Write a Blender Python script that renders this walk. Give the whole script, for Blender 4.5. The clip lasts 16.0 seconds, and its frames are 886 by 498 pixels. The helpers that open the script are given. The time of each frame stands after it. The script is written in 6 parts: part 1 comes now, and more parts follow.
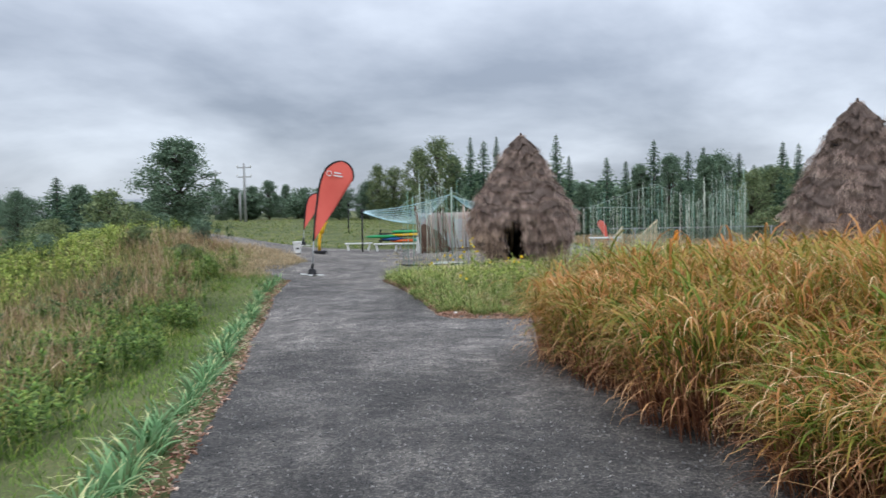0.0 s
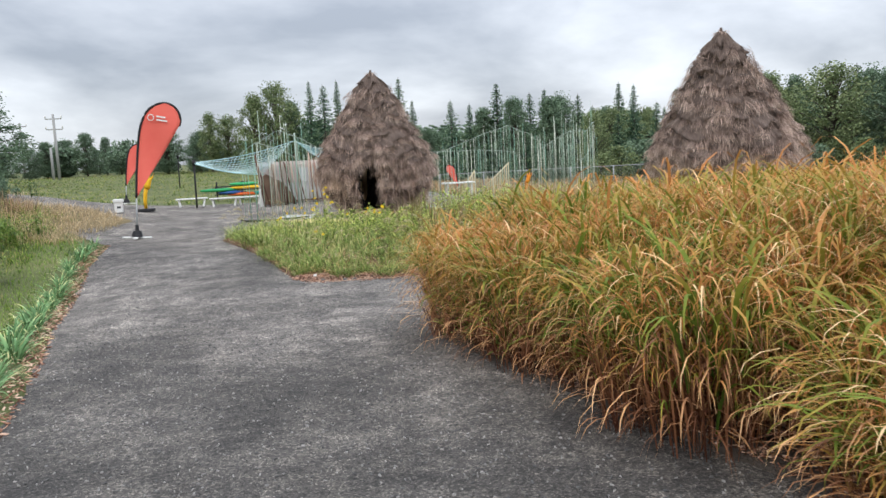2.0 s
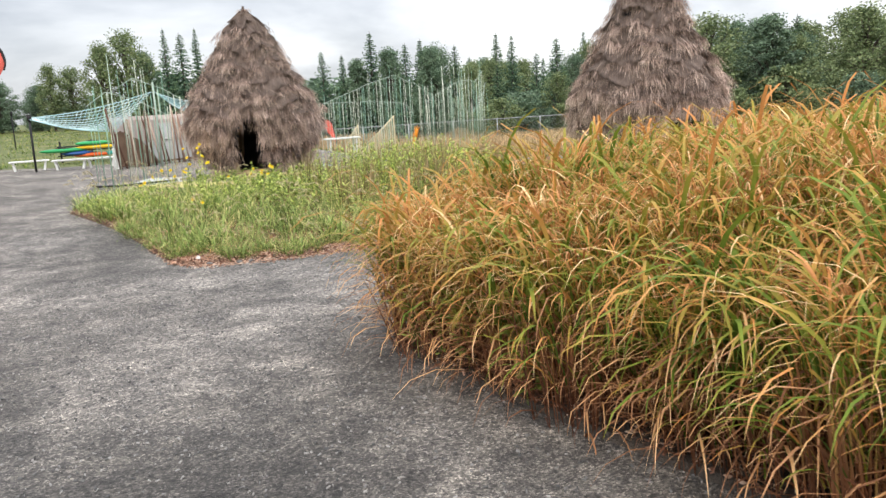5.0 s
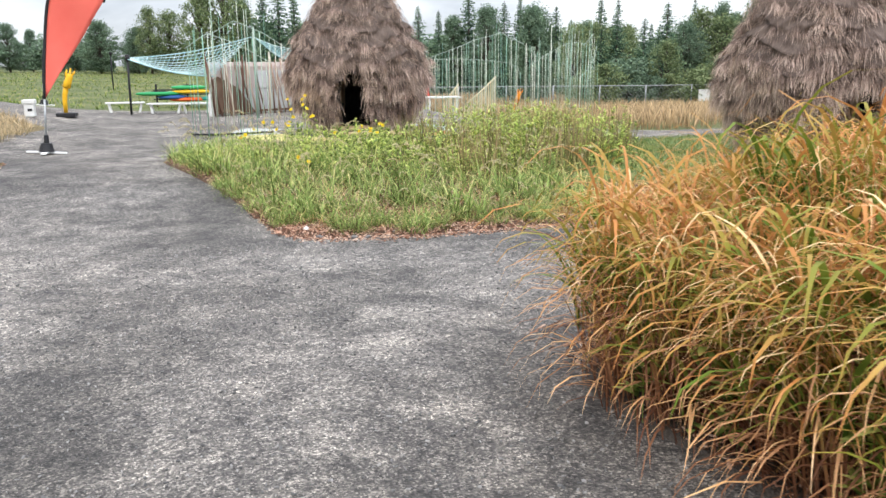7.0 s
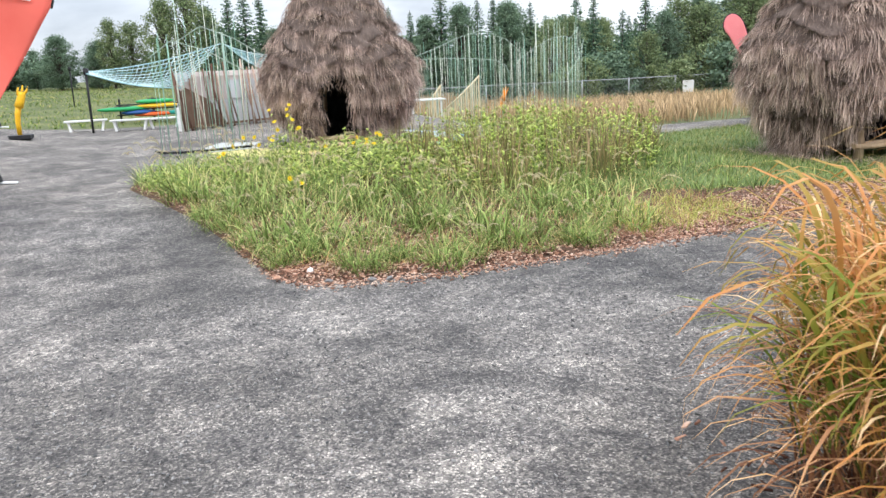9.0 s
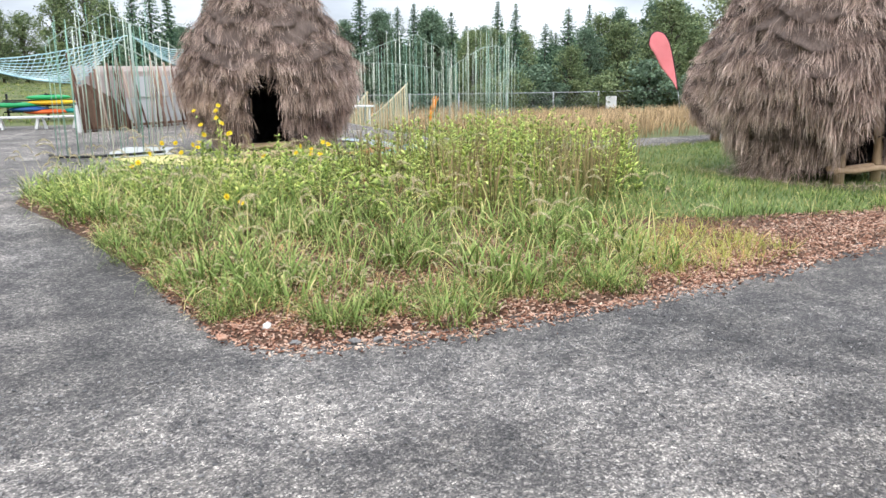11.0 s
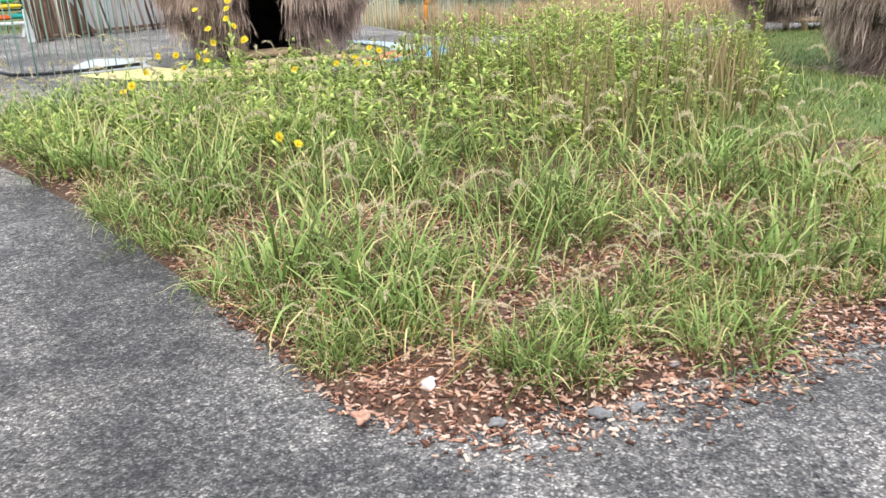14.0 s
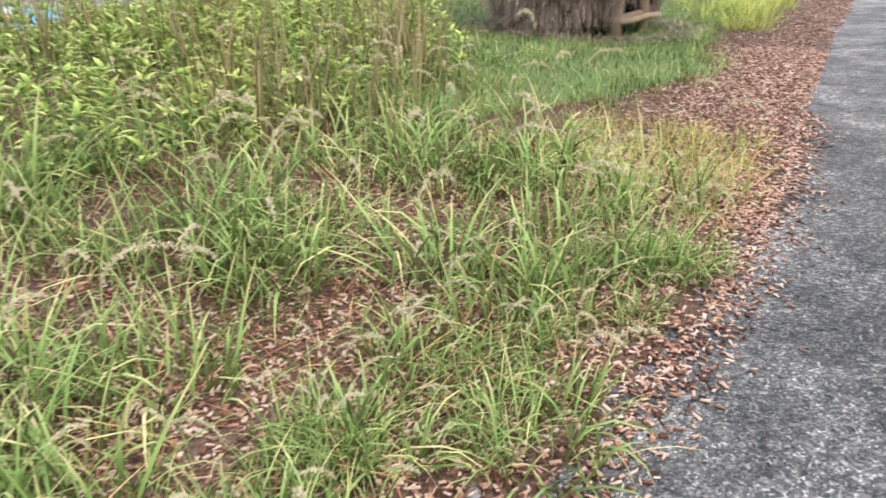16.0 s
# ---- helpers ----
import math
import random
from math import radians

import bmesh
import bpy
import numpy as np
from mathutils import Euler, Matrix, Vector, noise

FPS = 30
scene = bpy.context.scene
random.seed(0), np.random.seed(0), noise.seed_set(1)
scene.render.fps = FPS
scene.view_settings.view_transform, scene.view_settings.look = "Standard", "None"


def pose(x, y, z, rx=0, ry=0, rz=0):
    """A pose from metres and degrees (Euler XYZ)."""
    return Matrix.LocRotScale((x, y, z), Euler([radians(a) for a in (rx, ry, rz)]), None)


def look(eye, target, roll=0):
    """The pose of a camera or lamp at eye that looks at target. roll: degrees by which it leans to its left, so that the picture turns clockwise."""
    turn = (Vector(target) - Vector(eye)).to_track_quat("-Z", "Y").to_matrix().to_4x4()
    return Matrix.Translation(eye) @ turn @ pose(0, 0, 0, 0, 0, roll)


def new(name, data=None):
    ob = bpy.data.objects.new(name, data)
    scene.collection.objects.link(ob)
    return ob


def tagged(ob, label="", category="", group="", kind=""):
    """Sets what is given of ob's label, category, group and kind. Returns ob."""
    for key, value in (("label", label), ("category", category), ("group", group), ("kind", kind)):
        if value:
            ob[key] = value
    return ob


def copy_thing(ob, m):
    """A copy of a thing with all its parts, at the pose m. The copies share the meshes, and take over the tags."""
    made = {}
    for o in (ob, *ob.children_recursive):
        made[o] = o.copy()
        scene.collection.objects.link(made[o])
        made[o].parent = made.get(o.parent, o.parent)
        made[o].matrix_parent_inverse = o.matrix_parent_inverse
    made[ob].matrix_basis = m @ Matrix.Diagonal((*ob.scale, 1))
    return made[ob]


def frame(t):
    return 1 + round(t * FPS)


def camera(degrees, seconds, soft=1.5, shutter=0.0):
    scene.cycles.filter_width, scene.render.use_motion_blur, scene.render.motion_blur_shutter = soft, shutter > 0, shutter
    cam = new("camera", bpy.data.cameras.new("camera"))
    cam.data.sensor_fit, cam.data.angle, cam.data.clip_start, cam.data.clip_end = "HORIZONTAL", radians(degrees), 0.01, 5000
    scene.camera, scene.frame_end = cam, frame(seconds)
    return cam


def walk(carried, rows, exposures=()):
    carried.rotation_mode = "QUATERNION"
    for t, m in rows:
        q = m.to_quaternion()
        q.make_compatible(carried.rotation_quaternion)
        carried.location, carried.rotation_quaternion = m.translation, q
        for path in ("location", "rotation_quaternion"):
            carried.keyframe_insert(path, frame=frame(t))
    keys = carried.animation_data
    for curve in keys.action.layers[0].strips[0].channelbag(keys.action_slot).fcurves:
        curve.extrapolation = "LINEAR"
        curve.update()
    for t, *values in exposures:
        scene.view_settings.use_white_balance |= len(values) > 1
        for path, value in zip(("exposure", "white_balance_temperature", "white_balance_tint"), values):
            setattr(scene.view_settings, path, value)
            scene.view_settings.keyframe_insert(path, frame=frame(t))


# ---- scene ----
cam = camera(59.5, 16.0, shutter=0.2)
METRES, EYE, TILT, LEAN, TURN = 12.9, 1.5, 0.0, 0.0, 0.0
ROWS = [
    (0.0, 0.0, 0.0, 0.0, -0.07, -2.99, 1.26),
    (0.5, -0.0007, 0.0377, -0.0019, -7.42, -3.42, 1.09),
    (1.0, -0.008, 0.0755, -0.0046, -10.79, -3.89, 0.18),
    (1.5, -0.0142, 0.1119, -0.0075, -13.72, -5.87, 1.09),
    (2.0, -0.0152, 0.1491, -0.0068, -11.85, -7.18, 2.87),
    (2.5, -0.019, 0.1793, -0.0114, -12.54, -8.13, 3.27),
    (3.0, -0.0207, 0.2117, -0.011, -16.42, -9.7, 3.93),
    (3.5, -0.0182, 0.2437, -0.0104, -17.1, -9.94, 4.43),
    (6.0, -0.0297, 0.3988, -0.0185, -23.96, -11.49, 2.49),
    (6.5, -0.0305, 0.4322, -0.0176, -18.52, -12.31, 1.4),
    (7.0, -0.0383, 0.4621, -0.0196, -15.41, -13.41, 0.28),
    (7.5, -0.0422, 0.4901, -0.0216, -15.92, -13.97, 1.8),
    (8.0, -0.0421, 0.5208, -0.0186, -15.96, -12.82, 1.99),
    (10.5, -0.0485, 0.6818, -0.0285, -22.44, -14.12, 1.92),
    (11.0, -0.0504, 0.7119, -0.0286, -24.2, -12.83, 0.41),
    (11.5, -0.0517, 0.7393, -0.0291, -29.73, -12.32, 1.1),
    (12.0, -0.0516, 0.773, -0.0301, -30.83, -13.17, 2.78),
    (12.5, -0.0548, 0.8027, -0.035, -31.32, -15.22, 1.57),
    (13.0, -0.056, 0.8324, -0.035, -33.31, -17.43, 2.12),
    (13.5, -0.0554, 0.8658, -0.0349, -29.66, -18.87, 2.2),
    (14.0, -0.0617, 0.8944, -0.0378, -26.99, -20.14, 1.79),
    (14.5, -0.062, 0.9202, -0.0405, -30.2, -21.7, 3.17),
    (15.0, -0.0496, 0.9414, -0.0379, -35.0, -22.47, 5.1),
    (15.5, -0.0351, 0.9573, -0.0415, -42.74, -22.42, 2.55),
    (16.0, -0.0157, 0.9712, -0.0421, -52.06, -23.49, -0.22),
]
walk(cam, [(t, pose(0, 0, EYE, TILT, LEAN, TURN) @ pose(METRES * x, METRES * y, METRES * z, 90 + pitch, roll, yaw)) for t, x, y, z, yaw, pitch, roll in ROWS],
     exposures=[(0.0, -0.15, 6250, 10), (1.0, -0.08, 6320, 10), (2.0, 0.17, 6650, 10), (3.0, 0.36, 7000, 10), (3.5, 0.43, 7050, 10), (6.0, 0.58, 7000, 11), (7.0, 0.62, 6700, 10), (8.0, 0.63, 6550, 10), (11.0, 0.62, 6500, 10), (13.5, 0.66, 6480, 10), (15.0, 0.67, 6450, 10), (16.0, 0.63, 6400, 10)])

# ---- world and light: overcast ----
world = bpy.data.worlds.new("overcast_sky")
scene.world = world
world.use_nodes = True
wn, wl = world.node_tree.nodes, world.node_tree.links
wn.clear()


def wnode(kind, **kw):
    n = wn.new(kind)
    for k, v in kw.items():
        n.inputs[k].default_value = v
    return n


w_out, w_bg = wn.new("ShaderNodeOutputWorld"), wn.new("ShaderNodeBackground")
w_sky = wn.new("ShaderNodeTexSky")
w_sky.sky_type, w_sky.sun_disc, w_sky.sun_elevation, w_sky.sun_rotation = "NISHITA", False, radians(48), radians(140)
w_gain = wnode("ShaderNodeVectorMath")
w_gain.operation = "SCALE"
w_gain.inputs["Scale"].default_value = 0.1
wl.new(w_sky.outputs[0], w_gain.inputs[0])
w_tc, w_sep = wn.new("ShaderNodeTexCoord"), wn.new("ShaderNodeSeparateXYZ")
wl.new(w_tc.outputs["Generated"], w_sep.inputs[0])
w_max = wnode("ShaderNodeMath")
w_max.operation = "MAXIMUM"
w_max.inputs[1].default_value = 0.0
wl.new(w_sep.outputs[2], w_max.inputs[0])
w_add = wnode("ShaderNodeMath")
w_add.operation = "ADD"
w_add.inputs[1].default_value = 0.3
wl.new(w_max.outputs[0], w_add.inputs[0])
w_div = wn.new("ShaderNodeVectorMath")
w_div.operation = "DIVIDE"
w_comb = wn.new("ShaderNodeCombineXYZ")
for k in range(3):
    wl.new(w_add.outputs[0], w_comb.inputs[k])
wl.new(w_tc.outputs["Generated"], w_div.inputs[0])
wl.new(w_comb.outputs[0], w_div.inputs[1])
w_n1 = wnode("ShaderNodeTexNoise", Scale=1.0, Detail=7.0, Roughness=0.52, Distortion=0.25)
wl.new(w_div.outputs[0], w_n1.inputs["Vector"])
w_ramp = wn.new("ShaderNodeValToRGB")
e = w_ramp.color_ramp.elements
e[0].position, e[0].color = 0.36, (0.3, 0.335, 0.4, 1)
e[1].position, e[1].color = 0.66, (0.75, 0.8, 0.875, 1)
mid = e.new(0.5)
mid.color = (0.5, 0.54, 0.61, 1)
wl.new(w_n1.outputs[0], w_ramp.inputs[0])
w_mix = wn.new("ShaderNodeMixRGB")
w_mix.inputs[0].default_value = 0.88
wl.new(w_gain.outputs[0], w_mix.inputs[1])
wl.new(w_ramp.outputs[0], w_mix.inputs[2])
wl.new(w_mix.outputs[0], w_bg.inputs[0])
wl.new(w_bg.outputs[0], w_out.inputs[0])
# an overcast sky is brighter overhead than at the horizon
w_zen = wn.new("ShaderNodeMath")
w_zen.operation = "MULTIPLY_ADD"
w_zen.inputs[1].default_value, w_zen.inputs[2].default_value = 1.75, 1.1
wl.new(w_max.outputs[0], w_zen.inputs[0])
# thinner cloud towards the east
w_east = wnode("ShaderNodeMath")
w_east.operation = "MULTIPLY_ADD"
w_east.inputs[1].default_value, w_east.inputs[2].default_value = 0.15, 1.0
wl.new(w_sep.outputs[0], w_east.inputs[0])
w_str = wnode("ShaderNodeMath")
w_str.operation = "MULTIPLY"
wl.new(w_zen.outputs[0], w_str.inputs[0])
wl.new(w_east.outputs[0], w_str.inputs[1])
wl.new(w_str.outputs[0], w_bg.inputs[1])

sun_data = bpy.data.lights.new("sun", "SUN")
sun_data.energy, sun_data.angle, sun_data.color = 1.5, radians(30), (1.0, 0.97, 0.93)
sun = new("sun", sun_data)
sun.matrix_world = look((0, 0, 30), (9, 14, 8))


# ---- materials ----
def nodes_of(name):
    m = bpy.data.materials.new(name)
    m.use_nodes = True
    return m, m.node_tree.nodes, m.node_tree.links, m.node_tree.nodes["Principled BSDF"]


def ramp_node(n, stops):
    r = n.new("ShaderNodeValToRGB")
    el = r.color_ramp.elements
    while len(el) < len(stops):
        el.new(0.5)
    for k, (p, c) in enumerate(stops):
        el[k].position, el[k].color = p, (*c, 1)
    return r


def surface(name, stops, scale=4.0, fine=60.0, rough=0.9, bump=0.3, dist=0.01, metal=0.0, fine_mix=0.4, stretch=(1, 1, 1), rnd=0.0, island=0.0):
    """Noise-driven colour at two scales with a fine relief."""
    m, n, l, p = nodes_of(name)
    tc, mp = n.new("ShaderNodeTexCoord"), n.new("ShaderNodeMapping")
    mp.inputs["Scale"].default_value = stretch
    l.new(tc.outputs["Object"], mp.inputs[0])
    a, b = n.new("ShaderNodeTexNoise"), n.new("ShaderNodeTexNoise")
    a.inputs["Scale"].default_value, a.inputs["Detail"].default_value = scale, 5
    b.inputs["Scale"].default_value, b.inputs["Detail"].default_value = fine, 4
    for t in (a, b):
        l.new(mp.outputs[0], t.inputs["Vector"])
    mx = n.new("ShaderNodeMix")
    mx.inputs[0].default_value = fine_mix
    l.new(a.outputs[0], mx.inputs[2])
    l.new(b.outputs[0], mx.inputs[3])
    fac = mx.outputs[0]
    if rnd:
        oi, ad = n.new("ShaderNodeObjectInfo"), n.new("ShaderNodeMath")
        ad.operation = "MULTIPLY_ADD"
        ad.inputs[1].default_value, ad.inputs[2].default_value = rnd, -rnd / 2
        l.new(oi.outputs["Random"], ad.inputs[0])
        a2 = n.new("ShaderNodeMath")
        l.new(fac, a2.inputs[0])
        l.new(ad.outputs[0], a2.inputs[1])
        fac = a2.outputs[0]
    if island:
        gi, ai, a3 = n.new("ShaderNodeNewGeometry"), n.new("ShaderNodeMath"), n.new("ShaderNodeMath")
        ai.operation = "MULTIPLY_ADD"
        ai.inputs[1].default_value, ai.inputs[2].default_value = island, -island / 2
        l.new(gi.outputs["Random Per Island"], ai.inputs[0])
        l.new(fac, a3.inputs[0])
        l.new(ai.outputs[0], a3.inputs[1])
        fac = a3.outputs[0]
    r = ramp_node(n, stops)
    l.new(fac, r.inputs[0])
    l.new(r.outputs[0], p.inputs["Base Color"])
    p.inputs["Roughness"].default_value, p.inputs["Metallic"].default_value = rough, metal
    p.inputs["Specular IOR Level"].default_value = 0.25
    bp = n.new("ShaderNodeBump")
    bp.inputs["Strength"].default_value, bp.inputs["Distance"].default_value = bump, dist
    l.new(b.outputs[0], bp.inputs["Height"])
    l.new(bp.outputs[0], p.inputs["Normal"])
    return m


def foliage(name, stops, spread=0.35, rough=0.6, through_light=0.3, patch=0.25, gain=1.0, run=1.0):
    """Leaf colour that runs from foot (0) to tip (1), shifted leaf by leaf and patch by patch."""
    m, n, l, p = nodes_of(name)
    at, ar = n.new("ShaderNodeAttribute"), n.new("ShaderNodeAttribute")
    at.attribute_name, ar.attribute_name = "tip", "rnd"
    tc, nz = n.new("ShaderNodeNewGeometry"), n.new("ShaderNodeTexNoise")
    nz.inputs["Scale"].default_value = 0.9
    l.new(tc.outputs["Position"], nz.inputs["Vector"])
    s1, s2 = n.new("ShaderNodeMath"), n.new("ShaderNodeMath")
    s1.operation = s2.operation = "MULTIPLY_ADD"
    s1.inputs[1].default_value = spread
    l.new(ar.outputs["Fac"], s1.inputs[0])
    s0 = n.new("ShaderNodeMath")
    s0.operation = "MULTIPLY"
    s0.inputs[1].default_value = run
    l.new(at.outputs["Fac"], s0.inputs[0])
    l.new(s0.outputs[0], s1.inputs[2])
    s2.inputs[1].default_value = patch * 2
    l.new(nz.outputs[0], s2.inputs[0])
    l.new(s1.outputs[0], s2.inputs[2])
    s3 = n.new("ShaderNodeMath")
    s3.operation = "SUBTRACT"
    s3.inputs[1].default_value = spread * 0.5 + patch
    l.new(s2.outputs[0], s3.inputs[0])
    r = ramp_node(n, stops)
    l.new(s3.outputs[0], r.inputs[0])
    hs = n.new("ShaderNodeHueSaturation")
    v = n.new("ShaderNodeMath")
    v.operation = "MULTIPLY_ADD"
    v.inputs[1].default_value, v.inputs[2].default_value = 0.6 * gain, 0.7 * gain
    l.new(ar.outputs["Fac"], v.inputs[0])
    l.new(v.outputs[0], hs.inputs["Value"])
    l.new(r.outputs[0], hs.inputs["Color"])
    l.new(hs.outputs[0], p.inputs["Base Color"])
    p.inputs["Roughness"].default_value = rough
    p.inputs["Specular IOR Level"].default_value = 0.2
    tr, mx = n.new("ShaderNodeBsdfTranslucent"), n.new("ShaderNodeMixShader")
    l.new(hs.outputs[0], tr.inputs[0])
    mx.inputs[0].default_value = through_light
    l.new(p.outputs[0], mx.inputs[1])
    l.new(tr.outputs[0], mx.inputs[2])
    l.new(mx.outputs[0], n["Material Output"].inputs[0])
    return m


def gravel_material():
    m, n, l, p = nodes_of("crushed_gravel")
    tc = n.new("ShaderNodeTexCoord")
    big, mid_n, vor = n.new("ShaderNodeTexNoise"), n.new("ShaderNodeTexNoise"), n.new("ShaderNodeTexVoronoi")
    big.inputs["Scale"].default_value, big.inputs["Detail"].default_value, big.inputs["Roughness"].default_value = 0.75, 8, 0.68
    mid_n.inputs["Scale"].default_value, mid_n.inputs["Detail"].default_value = 30, 6
    vor.inputs["Scale"].default_value = 125
    for t in (big, mid_n, vor):
        l.new(tc.outputs["Object"], t.inputs["Vector"])
    damp = ramp_node(n, [(0.36, (0.105, 0.101, 0.098)), (0.47, (0.14, 0.135, 0.131)), (0.55, (0.195, 0.188, 0.182)), (0.66, (0.25, 0.242, 0.234))])
    l.new(big.outputs[0], damp.inputs[0])
    stone = ramp_node(n, [(0.0, (0.3, 0.3, 0.31)), (0.5, (0.72, 0.71, 0.7)), (0.82, (1.25, 1.23, 1.2)), (1.0, (2.5, 2.45, 2.36))])
    sep = n.new("ShaderNodeSeparateColor")
    l.new(vor.outputs["Color"], sep.inputs[0])
    l.new(sep.outputs[0], stone.inputs[0])
    grit = ramp_node(n, [(0.35, (0.55, 0.55, 0.56)), (0.7, (1.5, 1.48, 1.45))])
    l.new(mid_n.outputs[0], grit.inputs[0])
    a, b = n.new("ShaderNodeMixRGB"), n.new("ShaderNodeMixRGB")
    a.blend_type = b.blend_type = "MULTIPLY"
    a.inputs[0].default_value = b.inputs[0].default_value = 1
    # trodden dark stretches and a pale dry stretch at the fork
    sx, off = n.new("ShaderNodeSeparateXYZ"), n.new("ShaderNodeMath")
    l.new(tc.outputs["Object"], sx.inputs[0])
    wn2 = n.new("ShaderNodeTexNoise")
    wn2.inputs["Scale"].default_value, wn2.inputs["Detail"].default_value = 0.7, 4
    l.new(tc.outputs["Object"], wn2.inputs["Vector"])
    off.operation = "MULTIPLY_ADD"
    off.inputs[1].default_value = 5.0
    l.new(wn2.outputs[0], off.inputs[0])
    skew = n.new("ShaderNodeMath")
    skew.operation = "MULTIPLY_ADD"
    skew.inputs[1].default_value = 0.8
    l.new(sx.outputs[0], skew.inputs[0])
    l.new(sx.outputs[1], skew.inputs[2])
    l.new(skew.outputs[0], off.inputs[2])
    rng_n = n.new("ShaderNodeMapRange")
    rng_n.inputs[1].default_value, rng_n.inputs[2].default_value = 2.5, 32.5
    l.new(off.outputs[0], rng_n.inputs[0])
    wear = ramp_node(n, [(0.0, (0.5, 0.488, 0.47)), (0.17, (0.62, 0.604, 0.585)), (0.27, (0.86, 0.83, 0.8)), (0.36, (1.18, 1.14, 1.1)), (0.42, (1.1, 1.07, 1.04)), (0.5, (0.92, 0.905, 0.89)), (0.6, (1.15, 1.11, 1.06)), (1.0, (1.3, 1.25, 1.19))])
    l.new(rng_n.outputs[0], wear.inputs[0])
    c = n.new("ShaderNodeMixRGB")
    c.blend_type = "MULTIPLY"
    c.inputs[0].default_value = 1
    l.new(damp.outputs[0], c.inputs[1])
    l.new(wear.outputs[0], c.inputs[2])
    l.new(c.outputs[0], a.inputs[1])
    l.new(stone.outputs[0], a.inputs[2])
    l.new(a.outputs[0], b.inputs[1])
    l.new(grit.outputs[0], b.inputs[2])
    # scuffs and damp spots a hand or two across
    spot = n.new("ShaderNodeTexNoise")
    spot.inputs["Scale"].default_value, spot.inputs["Detail"].default_value, spot.inputs["Roughness"].default_value = 3.2, 6, 0.7
    spot.inputs["Distortion"].default_value = 0.4
    l.new(tc.outputs["Object"], spot.inputs["Vector"])
    scuff = ramp_node(n, [(0.36, (0.58, 0.58, 0.59)), (0.5, (0.95, 0.945, 0.935)), (0.66, (1.5, 1.48, 1.43))])
    l.new(spot.outputs[0], scuff.inputs[0])
    d = n.new("ShaderNodeMixRGB")
    d.blend_type = "MULTIPLY"
    d.inputs[0].default_value = 1
    l.new(b.outputs[0], d.inputs[1])
    l.new(scuff.outputs[0], d.inputs[2])
    l.new(d.outputs[0], p.inputs["Base Color"])
    p.inputs["Roughness"].default_value = 0.85
    bp = n.new("ShaderNodeBump")
    bp.inputs["Strength"].default_value, bp.inputs["Distance"].default_value = 0.6, 0.012
    l.new(vor.outputs["Distance"], bp.inputs["Height"])
    l.new(bp.outputs[0], p.inputs["Normal"])
    return m


GRAVEL = gravel_material()
MEADOW_SOIL = surface("meadow_soil", [(0.3, (0.06, 0.075, 0.03)), (0.55, (0.14, 0.16, 0.06)), (0.75, (0.28, 0.23, 0.11))], 0.5, 30, bump=0.8, dist=0.03)
LAWN_SOIL = surface("lawn_soil", [(0.3, (0.07, 0.1, 0.03)), (0.6, (0.13, 0.18, 0.055)), (0.8, (0.24, 0.22, 0.1))], 0.8, 40, bump=0.6, dist=0.02)
MULCH = surface("bark_mulch", [(0.25, (0.04, 0.025, 0.018)), (0.5, (0.12, 0.07, 0.047)), (0.78, (0.32, 0.2, 0.14))], 3, 55, bump=0.9, dist=0.03, fine_mix=0.7)
BED_SOIL = surface("bed_soil", [(0.3, (0.05, 0.043, 0.037)), (0.55, (0.1, 0.082, 0.068)), (0.75, (0.17, 0.135, 0.105))], 3, 60, bump=0.9, dist=0.02, fine_mix=0.6)
CHIP = surface("wood_chip", [(0.15, (0.08, 0.035, 0.022)), (0.38, (0.31, 0.145, 0.092)), (0.62, (0.52, 0.295, 0.2)), (0.95, (0.76, 0.57, 0.44))], 9, 80, bump=0.3, fine_mix=0.3, island=0.9)
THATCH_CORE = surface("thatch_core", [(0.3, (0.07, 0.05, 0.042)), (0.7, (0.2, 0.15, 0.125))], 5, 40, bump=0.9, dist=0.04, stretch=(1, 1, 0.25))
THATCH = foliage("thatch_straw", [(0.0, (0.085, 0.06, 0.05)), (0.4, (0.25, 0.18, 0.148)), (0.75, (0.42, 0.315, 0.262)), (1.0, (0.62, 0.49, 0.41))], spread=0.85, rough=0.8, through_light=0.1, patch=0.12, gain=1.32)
LOG = surface("peeled_log", [(0.3, (0.34, 0.22, 0.13)), (0.7, (0.6, 0.44, 0.29))], 6, 50, rough=0.7, stretch=(1, 1, 0.2))
# near-black colour that paints the huts' inside shade onto lining and floor
INSIDE_SHADE = surface("hut_inside_shade", [(0.3, (0.012, 0.012, 0.014)), (0.7, (0.03, 0.028, 0.028))], 8, 60)
BARK = surface("tree_bark", [(0.3, (0.05, 0.04, 0.035)), (0.7, (0.16, 0.13, 0.11))], 6, 40, bump=0.7)
REED = foliage("ornamental_grass_leaf", [(0.0, (0.1, 0.17, 0.025)), (0.28, (0.21, 0.3, 0.04)), (0.44, (0.36, 0.34, 0.06)), (0.56, (0.54, 0.34, 0.085)), (0.72, (0.58, 0.24, 0.075)), (0.88, (0.64, 0.36, 0.14)), (1.0, (0.75, 0.54, 0.3))], spread=0.75, patch=0.3, run=0.72, gain=1.06)
REED_DEAD = foliage("dead_grass_leaf", [(0.0, (0.15, 0.06, 0.032)), (0.4, (0.36, 0.18, 0.09)), (0.7, (0.54, 0.32, 0.15)), (1.0, (0.74, 0.54, 0.33))], spread=0.9, patch=0.2, run=0.5, gain=1.45)
REED_STALK = foliage("ornamental_grass_stalk", [(0.0, (0.15, 0.06, 0.035)), (0.5, (0.34, 0.15, 0.07)), (1.0, (0.42, 0.3, 0.09))], spread=0.4)
